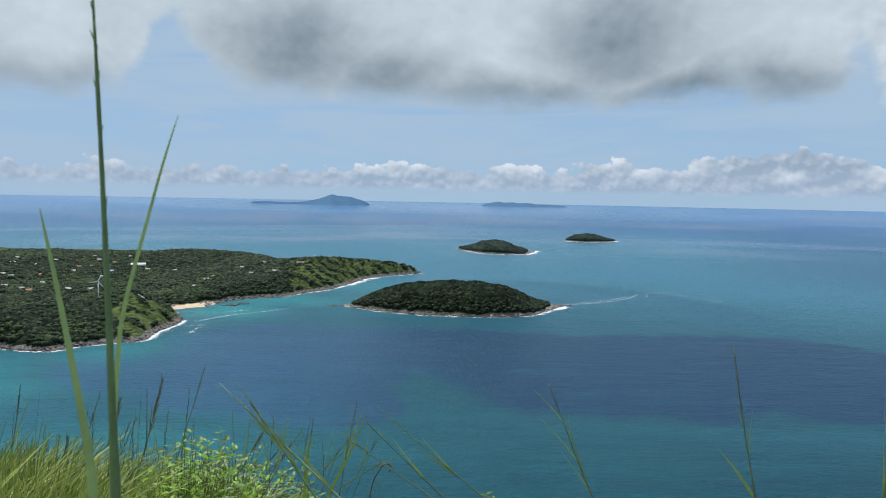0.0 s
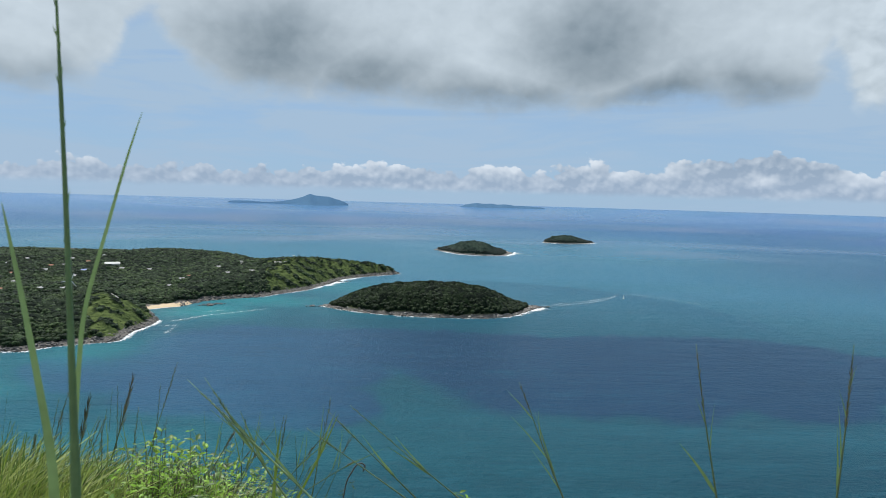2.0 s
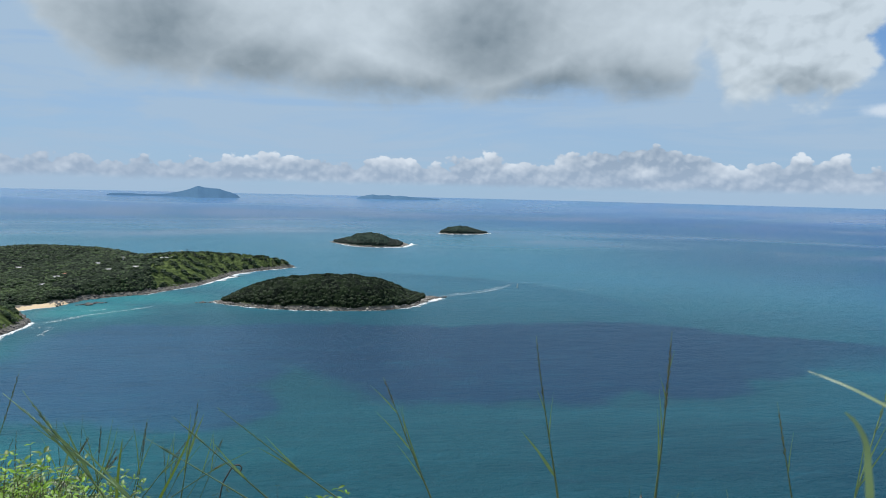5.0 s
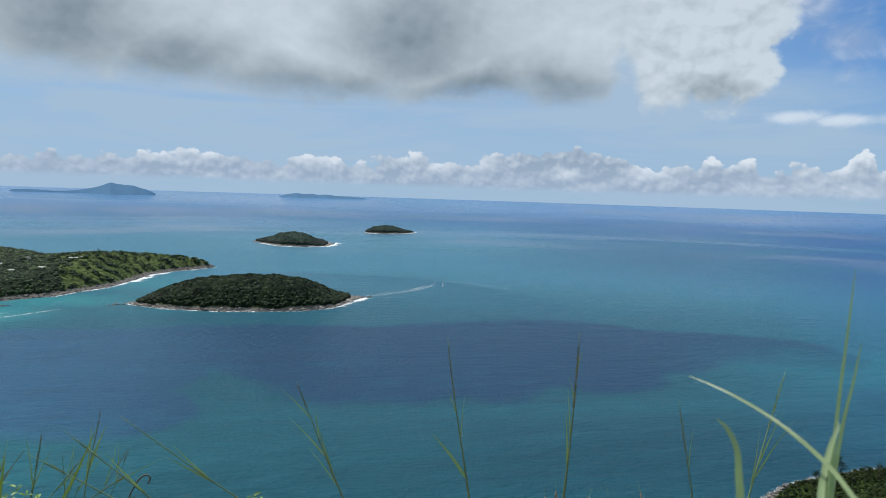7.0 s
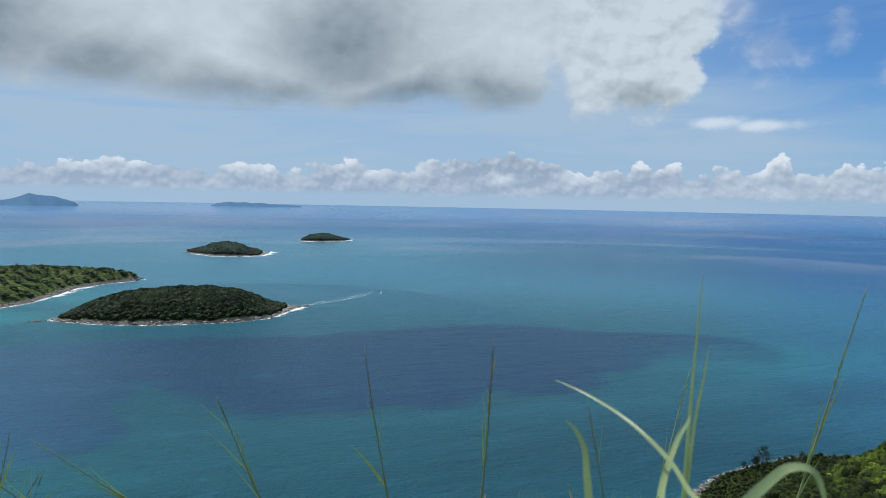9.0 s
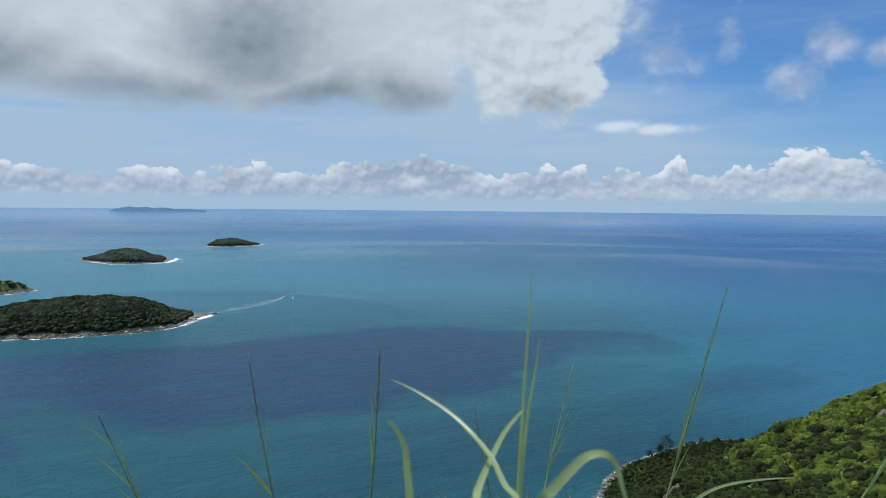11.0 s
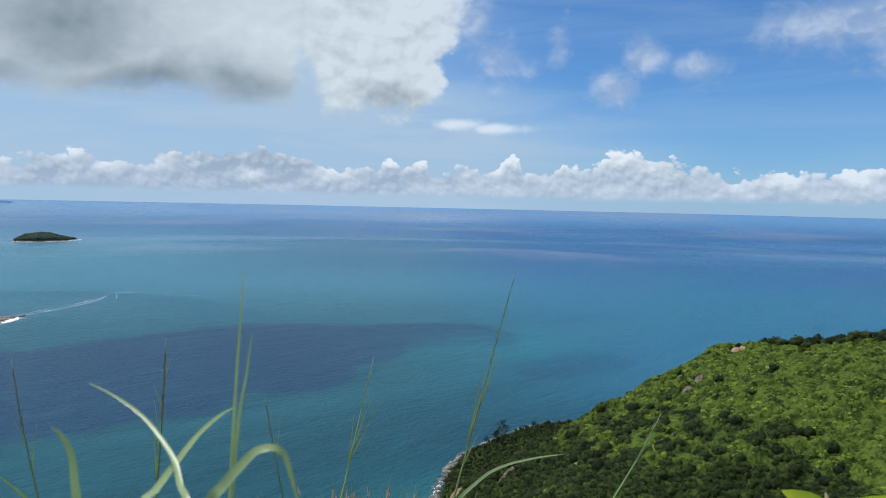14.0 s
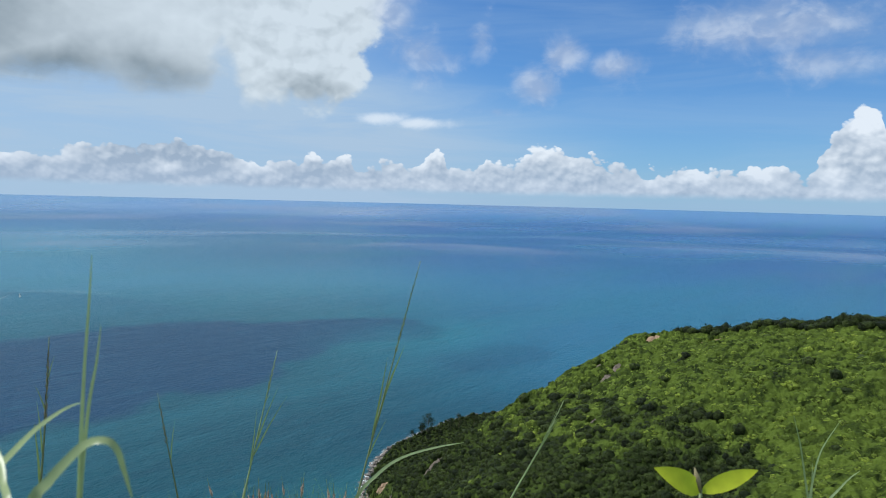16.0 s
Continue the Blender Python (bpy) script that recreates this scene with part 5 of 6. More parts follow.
# ---- thin dark trees by the headland's shore ----
def wispy_tree(seed, tall, mat, label):
    r = random.Random(seed)
    root = thing("tree", pose(0, 0, 0), label, "tree", "trees by the headland's shore")
    bm = bmesh.new()
    tips = []
    bm_tube(bm, [(0, 0, -1.0), (r.uniform(-0.3, 0.3), 0, tall * 0.5), (r.uniform(-0.8, 0.8), r.uniform(-0.5, 0.5), tall)], [0.28, 0.17, 0.04], 6)
    for k in range(16):
        h = tall * (0.25 + 0.72 * k / 16)
        a, ln = k * 2.4 + r.uniform(-0.4, 0.4), (1.15 - h / tall) * tall * 0.42 * r.uniform(0.6, 1.2) + 0.4
        e_ = Vector((math.cos(a) * ln, math.sin(a) * ln, h + ln * 0.75))
        bm_tube(bm, [(0, 0, h), e_ * 0.5 + Vector((0, 0, h * 0.5)), e_], [0.07, 0.05, 0.02], 4, False)
        tips += [(e_ * t + Vector((0, 0, h * (1 - t)))) for t in (0.45, 0.7, 1.0)]
    part("trunk", bm, BARK, root)
    bm = bmesh.new()
    for c0 in tips:
        for _ in range(30):
            o = c0 + Vector((r.gauss(0, 0.42), r.gauss(0, 0.42), r.gauss(0.15, 0.4)))
            d = Vector((r.gauss(0, 1), r.gauss(0, 1), r.gauss(0.4, 1))).normalized()
            s_ = d.orthogonal().normalized() * 0.09
            bm.faces.new([bm.verts.new(v) for v in (o - s_, o + s_, o + d * r.uniform(0.35, 0.75))])
    part("crown", bm, mat, root)
    return root


wisp = [wispy_tree(1, 11, PINE, "dark feathery casuarina tree at the shore"), wispy_tree(2, 8, PINE, "dark feathery casuarina tree at the shore"), wispy_tree(3, 9.5, PINE, "thin half-bare tree at the shore")]
for i, (az, d, s_) in enumerate(((47.6, 466, 1.30), (47.1, 463, 0.95), (46.3, 458, 0.55), (50.2, 478, 0.75), (51.5, 482, 1.10), (51.9, 485, 0.85), (49.5, 475, 0.60), (64.6, 452, 0.45))):
    x, y = at(az, d)
    m_ = pose(x, y, max(float(home_height(np.array([x]), np.array([y]))[0]), 0.4), 0, 0, i * 50) @ Matrix.Diagonal((s_, s_, s_, 1))
    if i < 3:
        wisp[i].matrix_world = m_
    else:
        ob = copy_thing(wisp[i % 3], m_)


# bare rock showing through the headland's green
def outcrop(x, y, size, seed, mat, label):
    """A ragged patch of bare ground or rock lying on the slope, its rim sunk into the soil."""
    r = np.random.default_rng(seed)
    rings, spokes = 9, 26
    t, a = np.meshgrid(np.linspace(0, 1, rings), np.arange(spokes) * 2 * np.pi / spokes, indexing="ij")
    rim = 1 + 0.30 * np.sin(a * 2 + r.uniform(0, 6)) + 0.20 * np.sin(a * 5 + r.uniform(0, 6)) + 0.10 * np.sin(a * 9 + r.uniform(0, 6))
    px, py = x + np.cos(a) * t * rim * size * 1.5, y + np.sin(a) * t * rim * size * 0.85
    up_ = (1 - t ** 3) * (0.9 + 0.10 * size) * (1 + 0.8 * fbm(px, py, 3.0, seed, 3)) + r.uniform(-0.15, 0.15, t.shape)
    gz_ = float(home_height(np.array([x]), np.array([y]))[0])
    pz = home_height(px.ravel(), py.ravel()).reshape(t.shape) + up_ - 0.4
    v = np.stack([px - x, py - y, pz - gz_], 2).reshape(-1, 3)
    f = [(i * spokes + k, i * spokes + (k + 1) % spokes, (i + 1) * spokes + (k + 1) % spokes, (i + 1) * spokes + k) for i in range(rings - 1) for k in range(spokes)]
    ob = new("rock_outcrop", mesh_of("rock_outcrop", v, f, [mat]))
    ob.matrix_world = pose(x, y, gz_)
    tagged(ob, label, "rock")


for k, (az, d, size, rusty) in enumerate(OUTCROPS):
    outcrop(*at(az, d), size, k, BAREEARTH if rusty else ROCK_HILL, "patch of bare rusty earth on the hill" if rusty else "brown bare rock showing through the scrub")


# ---- grasses and shrubs round the lookout ----
def blade_mat(name, colour, glow, rough=0.45, yellow=0.4):
    mat, n = material(name)
    where = n.node("ShaderNodeTexCoord", out="Object")
    own = n.node("ShaderNodeNewGeometry", out="Random Per Island")
    obr = n.node("ShaderNodeObjectInfo", out="Random")
    k = n.noise(where, 60.0, 4.0, 0.6)
    k2 = n.noise(where, 9.0, 3.0, 0.6)
    mixk = n.add(n.mul(own, 0.55), n.mul(k, 0.25), n.mul(k2, 0.3), n.mul(obr, 0.15))
    c = n.mix(n.ramp(mixk, 0.25, 0.95), tuple(v * 0.45 for v in colour), tuple(v * 1.4 for v in colour))
    c = n.mix(n.mul(n.ramp(k2, 0.58, 0.78), 0.25), c, (0.30, 0.25, 0.10))
    p = n.node("ShaderNodeBsdfPrincipled", {"Base Color": c, "Roughness": rough, "Specular IOR Level": 0.3})
    t = n.node("ShaderNodeBsdfTranslucent", {0: n.mix(yellow, c, (0.24, 0.44, 0.04))})
    n.node("ShaderNodeOutputMaterial", (n.node("ShaderNodeMixShader", (glow, p, t)),))
    return mat


GRASS = blade_mat("grass_blade", (0.175, 0.215, 0.042), 0.32)
BROAD = blade_mat("broad_grass_blade", (0.38, 0.49, 0.25), 0.38, 0.34, 0.28)
SAGE = blade_mat("sage_green_blade", (0.29, 0.40, 0.16), 0.25, 0.45, 0.2)
PALEGRASS = blade_mat("pale_grass_blade", (0.290, 0.330, 0.095), 0.28, 0.45, 0.25)
# darker copy of the grass green, for blades meant to lie in shade
SHADEGRASS = blade_mat("shaded_grass_blade", (0.070, 0.125, 0.030), 0.2)
STRAW = blade_mat("dry_straw", (0.34, 0.29, 0.16), 0.2, 0.7)
STEM = blade_mat("grass_stem", (0.24, 0.30, 0.14), 0.15, 0.4, 0.10)
HEAD = blade_mat("brown_seed_head", (0.150, 0.115, 0.060), 0.1, 0.7)
PLUME = blade_mat("pinkish_plume", (0.66, 0.56, 0.50), 0.45, 0.8, 0.04)
YOUNG = blade_mat("young_leaf", (0.80, 0.90, 0.05), 0.65, 0.6)
LEAF = blade_mat("shrub_leaf", (0.20, 0.35, 0.028), 0.45)
DARKLEAF2 = blade_mat("mid_green_leaf", (0.090, 0.170, 0.030), 0.3)
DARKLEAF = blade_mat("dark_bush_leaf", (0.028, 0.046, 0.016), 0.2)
TWIG = plain("twig", (0.12, 0.09, 0.07), 0.9, 0, 0.3, 40.0)


def smooth_line(pts, n_):
    """A Catmull-Rom curve through points."""
    p = [Vector(q) for q in pts]
    p = [p[0] * 2 - p[1]] + p + [p[-1] * 2 - p[-2]]
    out = []
    for i in range(n_ + 1):
        s_ = i / n_ * (len(p) - 3)
        k = min(int(s_), len(p) - 4)
        t = s_ - k
        a, b, c_, d = p[k:k + 4]
        out.append(0.5 * (2 * b + (c_ - a) * t + (2 * a - 5 * b + 4 * c_ - d) * t * t + (3 * b - a - 3 * c_ + d) * t ** 3))
    return out


def bm_strip(bm, pts, width, face=(0, -1, 0.35), fold=0.22, n_=14, base=0.35, point=0.75):
    """A folded grass blade along pts from its foot to its tip."""
    q, prev = smooth_line(pts, n_), None
    face = Vector(face).normalized()
    for i, c_ in enumerate(q):
        t = i / n_
        d = (q[min(i + 1, n_)] - q[max(i - 1, 0)]).normalized()
        s_ = d.cross(face)
        s_ = s_.normalized() if s_.length > 1e-3 else d.orthogonal().normalized()
        nn = s_.cross(d)
        wd = width / 2 * min(1.0, base + t * 4) * max(1 - t, 0.0) ** point
        wd = max(wd, 0.00025)
        cur = (bm.verts.new(c_ - s_ * wd), bm.verts.new(c_ - nn * wd * fold), bm.verts.new(c_ + s_ * wd))
        if prev:
            for k in (0, 1):
                bm.faces.new((prev[k], prev[k + 1], cur[k + 1], cur[k])).smooth = True
        prev = cur


def ground_z(x, y):
    """The ground close round the lookout."""
    r = math.hypot(x, y)
    if r > 8.0 or y < 0:
        return float(home_height(np.array([x]), np.array([y]))[0])
    return 163.42 - 0.64 * (math.sqrt(max(r - 2.2, 0) ** 2 + 0.6) - 0.77) - 0.03 * min(r, 2.2)


def bm_spikelets(bm, q, r, length, count, thick, spread):
    """Small pointed husks set alternately up the last stretch of a stem."""
    for k in range(count):
        t = k / max(count - 1, 1)
        i = min(int(t * (len(q) - 2)), len(q) - 2)
        c_ = q[i].lerp(q[i + 1], t * (len(q) - 2) - i)
        d = (q[i + 1] - q[i]).normalized()
        o = d.orthogonal().normalized()
        o.rotate(Matrix.Rotation(k * 2.4 + r.uniform(-0.5, 0.5), 3, d))
        w_ = (d + o * r.uniform(0.5, 1.3) * spread).normalized()
        ln = length * r.uniform(0.6, 1.2) * (1 - 0.4 * t)
        a = w_.orthogonal().normalized()
        b = w_.cross(a)
        ring = [bm.verts.new(c_ + w_ * ln * 0.4 + (a * math.cos(x) + b * math.sin(x)) * thick) for x in (0, 2.1, 4.2)]
        lo, hi = bm.verts.new(c_), bm.verts.new(c_ + w_ * ln)
        for j in range(3):
            bm.faces.new((lo, ring[j], ring[(j + 1) % 3]))
            bm.faces.new((hi, ring[(j + 1) % 3], ring[j]))


def grass_stalk(tip, foot, label, seed, stem=0.0022, head=0.30, husk=0.016, leaves=(), bend=0.0, head_mat=None, count=16, stem_mat=None, group="tall grass stalks"):
    """A tall flowering grass: a jointed stem from the ground through foot to tip, a seed head, narrow leaves."""
    r = random.Random(seed)
    tip, foot = Vector(tip), Vector(foot)
    down = (foot - tip)
    gz = min(ground_z(foot.x, foot.y), foot.z - 0.05) - 0.03
    k = (gz - tip.z) / down.z
    ext = min(k - 1, 1.5 / max(math.hypot(down.x, down.y), 1e-3))
    base = Vector((foot.x + down.x * ext, foot.y + down.y * ext, gz))
    side = Vector((-down.z, 0, down.x)).normalized() * bend
    wob = Vector((r.uniform(-1, 1), r.uniform(-1, 1), 0)) * 0.004
    N_ = 48
    q = [base.lerp(tip, (i / N_)) + side * math.sin(math.pi * i / N_) + wob * math.sin(i * 0.35 + seed) * (i / N_) for i in range(N_ + 1)]
    seen = (foot - base).length / (tip - base).length
    root = thing("grass_stalk", Matrix.Translation(base), label, "grass", group)
    inv = Matrix.Translation(-base)
    bm = bmesh.new()
    cut = int(N_ * (1 - head * 1.1 * (1 - seen)))
    rad = [0.8 * stem * (1.2 if i % 9 == 0 else 1.0) * (1 - 0.74 * max(i / N_ - seen, 0) / (1 - seen)) for i in range(N_ + 1)]
    bm_tube(bm, q, rad, 6)
    bm.transform(inv)
    part("stem", bm, stem_mat or STEM, root)
    bm = bmesh.new()
    bm_spikelets(bm, q[cut:], r, husk * 1.2, count, 0.0011, 0.26)
    bm.transform(inv)
    tagged(part("seed_head", bm, head_mat or HEAD, root), kind="stuff")
    # narrow leaves clasping the stem
    for t0, ln, out_, wd in leaves:
        i = int(N_ * (seen + (1 - seen) * (t0 - 0.34) / 0.66))
        c_ = q[i]
        d = (q[min(i + 1, N_)] - q[i]).normalized()
        o = Vector((math.copysign(1, out_), r.uniform(-0.4, 0.4), 0)).normalized()
        a = abs(out_)
        lp = [c_, c_ + (d + o * a * 0.85).normalized() * ln * 0.5, c_ + (d + o * a * 0.97).normalized() * ln]
        bm = bmesh.new()
        bm_strip(bm, lp, wd, (0, -1, 0.2), n_=10)
        bm.transform(inv)
        part("leaf", bm, SAGE, root)
    return root


OLIVE = "tall olive-green grass stalk with a narrow seed head"
BROWN = "tall grass stalk with a dark brown seed head"
grass_stalk((0.326, 2.128, 164.41), (0.452, 2.026, 164.073), BROWN, 1, 0.0034, 0.24, 0.024, ((0.78, 0.13, -0.55, 0.005), (0.58, 0.17, -0.50, 0.006), (0.66, 0.10, 0.28, 0.004), (0.46, 0.22, 0.10, 0.007), (0.40, 0.15, -0.30, 0.005)), 0.014)
grass_stalk((0.604, 1.437, 164.686), (0.639, 1.373, 164.34), OLIVE, 2, 0.0028, 0.34, 0.018, ((0.44, 0.13, -0.62, 0.009), (0.62, 0.10, 0.32, 0.003), (0.72, 0.06, -0.25, 0.003)), 0.006)
grass_stalk((0.852, 1.285, 164.722), (0.818, 1.255, 164.388), OLIVE, 3, 0.0030, 0.42, 0.020, ((0.46, 0.13, -0.20, 0.006), (0.55, 0.11, -0.16, 0.004), (0.76, 0.06, -0.42, 0.003), (0.85, 0.05, 0.3, 0.003)), -0.004, count=30)
grass_stalk((0.992, 1.133, 164.615), (1.006, 1.087, 164.415), "thin green grass stalk with a fine seed head", 4, 0.0020, 0.45, 0.013, ((0.62, 0.08, 0.30, 0.003),), 0.004)
grass_stalk((1.324, 1.212, 164.635), (1.236, 1.21, 164.32), "pale green grass stalk with a slim seed head", 5, 0.0030, 0.38, 0.022, ((0.60, 0.14, 0.20, 0.005), (0.50, 0.16, 0.42, 0.005), (0.45, 0.14, -0.12, 0.005)), 0.0, STEM, stem_mat=BROAD)
grass_stalk((1.518, 0.931, 164.863), (1.378, 0.965, 164.362), OLIVE, 6, 0.0030, 0.40, 0.018, ((0.60, 0.14, 0.34, 0.008), (0.48, 0.20, -0.10, 0.009), (0.50, 0.12, 0.06, 0.006), (0.42, 0.10, 0.35, 0.005)), -0.006, STEM, count=34)
grass_stalk((1.937, 0.791, 164.48), (1.814, 0.85, 164.249), "straw-green grass stalk with spreading leaves", 8, 0.0032, 0.30, 0.022, ((0.58, 0.16, 0.14, 0.007), (0.44, 0.16, 0.62, 0.007), (0.66, 0.12, -0.12, 0.005), (0.75, 0.08, 0.2, 0.004)), 0.0, STEM, stem_mat=BROAD)
grass_stalk((-0.328, 0.647, 165.18), (-0.3, 0.612, 164.702), "close tall green grass stalk", 9, 0.0050, 0.5, 0.016, (), 0.004, SAGE, 26, SAGE)
grass_stalk((-0.414, 1.252, 164.637), (-0.184, 1.215, 164.442), "leaning green-straw grass stalk", 10, 0.0026, 0.3, 0.018, ((0.72, 0.10, 0.16, 0.005), (0.55, 0.14, -0.14, 0.005), (0.45, 0.14, 0.2, 0.006)), -0.006, STEM, count=20, stem_mat=BROAD)
grass_stalk((-0.382, 1.249, 164.642), (-0.228, 1.219, 164.441), "leaning green-straw grass stalk", 18, 0.0024, 0.3, 0.018, ((0.6, 0.12, -0.16, 0.006), (0.5, 0.12, 0.2, 0.006)), -0.004, STEM, stem_mat=SAGE)
grass_stalk((-0.199, 1.576, 164.48), (0.002, 1.596, 164.276), "leaning olive grass stalk", 11, 0.0024, 0.3, 0.018, ((0.5, 0.14, 0.2, 0.006),), -0.003, STEM)
grass_stalk((-0.260, 2.706, 164.146), (0.238, 2.719, 163.761), "leaning pale grass stalk with a fine head", 12, 0.0042, 0.35, 0.03, ((0.55, 0.22, -0.2, 0.010), (0.6, 0.2, 0.2, 0.008)), -0.03, STEM)
grass_stalk((-0.215, 1.37, 164.509), (-0.026, 1.394, 164.368), "leaning olive grass stalk", 13, 0.0020, 0.3, 0.016, (), -0.004, STEM)
grass_stalk((-0.370, 2.945, 164.107), (-0.452, 2.932, 163.682), BROWN, 14, 0.0034, 0.3, 0.028, ((0.62, 0.2, 0.2, 0.012), (0.5, 0.3, -0.05, 0.008)), 0.01)
grass_stalk((-1.114, 2.349, 164.278), (-1.172, 2.33, 163.956), BROWN, 15, 0.0040, 0.48, 0.052, ((0.5, 0.2, 0.3, 0.006),), 0.004, count=46)
grass_stalk((-0.96, 2.34, 164.354), (-1.067, 2.32, 163.959), BROWN, 16, 0.0040, 0.44, 0.056, ((0.45, 0.2, -0.3, 0.006),), 0.008, count=44)
grass_stalk((-0.812, 2.329, 164.401), (-0.95, 2.309, 163.962), "tall thin dark grass stalk", 17, 0.0030, 0.3, 0.022, (), 0.010)
grass_stalk((-1.369, 2.21, 164.363), (-1.415, 2.181, 164.051), "tall thin dark grass stalk", 19, 0.0028, 0.3, 0.025, ((0.6, 0.2, 0.2, 0.005),), 0.008)
r = random.Random(4)
for k in range(38):
    az = r.uniform(-34, -6)
    d = r.uniform(2.2, 3.4)
    el = -15.4 - max(0, (az + 24)) * 0.30 + r.uniform(-2.4, 1.2)
    x, y = at(az, d)
    sway = r.uniform(-0.02, 0.14)
    grass_stalk((x + sway, y, EYE + d * math.tan(radians(el))), (x, y, EYE + d * math.tan(radians(-22.5))), "thin grass stalk with a sparse seed head", 50 + k, r.uniform(0.0014, 0.0026), r.uniform(0.3, 0.6), r.uniform(0.012, 0.03), ((0.45, 0.2, r.choice((-0.3, 0.25)), 0.005),), r.uniform(-0.01, 0.02), None, r.randint(10, 22))


def blade_clump(name, label, blades, mat, part_name="blade"):
    root_at = Vector(blades[0][0][0])
    gz = ground_z(root_at.x, root_at.y)
    root = thing(name, pose(root_at.x, root_at.y, gz), label, "grass")
    for pts, wd, face in blades:
        bm = bmesh.new()
        foot, nxt = Vector(pts[0]), Vector(pts[1])
        way_ = ((foot - nxt).normalized() + Vector((0, 0, -1.2))).normalized()
        low = foot + way_ * 0.05
        mid_ = low + (way_ + Vector((0, 0, -1.5))).normalized() * 0.12
        end = Vector((mid_.x * 0.7 + root_at.x * 0.3, mid_.y * 0.7 + root_at.y * 0.3, min(gz - 0.02, mid_.z - 0.3)))
        bm_strip(bm, [end, mid_.lerp(end, 0.5), mid_, low] + list(pts), wd, face, n_=64, base=0.6, point=0.5)
        bm.transform(Matrix.Translation((-root_at.x, -root_at.y, -gz)))
        part(part_name, bm, mat, root)
    return root


blade_clump("broad_grass", "clump of broad arching pale green grass blades", [
    (((0.486, 0.26, 164.833), (0.49, 0.282, 164.838), (0.494, 0.303, 164.847), (0.493, 0.328, 164.857), (0.49, 0.356, 164.865), (0.482, 0.386, 164.872), (0.475, 0.416, 164.875)), 0.0053, (-0.3, -1, 0.5)),
    (((0.442, 0.317, 164.823), (0.441, 0.319, 164.842), (0.44, 0.321, 164.857), (0.436, 0.325, 164.868), (0.431, 0.329, 164.874)), 0.0073, (-0.3, -1, 0.3)),
    (((0.465, 0.275, 164.833), (0.481, 0.297, 164.833), (0.502, 0.316, 164.841), (0.524, 0.333, 164.85), (0.547, 0.35, 164.854), (0.566, 0.369, 164.851)), 0.0068, (-0.5, -1, 0.7)),
    (((0.495, 0.253, 164.833), (0.502, 0.249, 164.845), (0.51, 0.244, 164.856), (0.518, 0.239, 164.865), (0.526, 0.233, 164.867), (0.531, 0.229, 164.862), (0.534, 0.226, 164.849), (0.537, 0.223, 164.833)), 0.0088, (-0.5, -1, 1.2)),
    (((0.562, 0.366, 164.776), (0.566, 0.367, 164.817), (0.57, 0.367, 164.851), (0.575, 0.366, 164.88), (0.578, 0.365, 164.907)), 0.0048, (-0.6, -1, 0.2)),
    (((0.562, 0.368, 164.776), (0.565, 0.369, 164.831), (0.568, 0.37, 164.876), (0.572, 0.371, 164.921), (0.575, 0.372, 164.959)), 0.0045, (-0.6, -1, 0.2)),
], BROAD)
blade_clump("broad_grass", "slender sage-green grass blades close by", [
    (((-0.336, 0.648, 164.685), (-0.341, 0.651, 164.730), (-0.353, 0.656, 164.789), (-0.374, 0.663, 164.886), (-0.393, 0.669, 164.966)), 0.0130, (0.3, -1, 0.1)),
    (((-0.330, 0.672, 164.700), (-0.326, 0.677, 164.806), (-0.320, 0.681, 164.868), (-0.301, 0.687, 164.946), (-0.285, 0.691, 165.008), (-0.270, 0.694, 165.058)), 0.0070, (0.3, -1, 0.1)),
], SAGE)
blade_clump("tall_grass", "long arching grass blade pointing sideways", [
    (((1.233, 0.808, 164.44), (1.253, 0.791, 164.468), (1.278, 0.77, 164.495), (1.306, 0.744, 164.513), (1.346, 0.707, 164.527), (1.381, 0.674, 164.535)), 0.0097, (-0.7, -1, 0.9)),
], BROAD)
blade_clump("tall_grass", "tuft of three slender grass blades", [
    (((1.617, 0.12, 164.515), (1.615, 0.128, 164.562), (1.612, 0.136, 164.609), (1.607, 0.148, 164.66)), 0.0052, (-1, -0.3, 0.1)),
    (((1.619, 0.119, 164.515), (1.625, 0.116, 164.562), (1.636, 0.109, 164.605), (1.658, 0.089, 164.653)), 0.0052, (-1, -0.3, 0.1)),
    (((1.639, 0.096, 164.516), (1.653, 0.083, 164.539), (1.666, 0.07, 164.559), (1.677, 0.059, 164.57)), 0.0058, (-1, -0.3, 0.3)),
    (((1.621, 0.116, 164.515), (1.623, 0.118, 164.553), (1.625, 0.119, 164.581)), 0.0039, (-1, -0.3, 0.3)),
], BROAD)
blade_clump("tall_grass", "upright bright green grass blade", [
    (((-0.321, 1.567, 164.270), (-0.315, 1.568, 164.359), (-0.306, 1.571, 164.436)), 0.0130, (0.2, -1, 0.1)),
    (((-0.362, 2.157, 164.020), (-0.303, 2.167, 164.140), (-0.243, 2.176, 164.282)), 0.0150, (0.2, -1, 0.1)),
], GRASS)


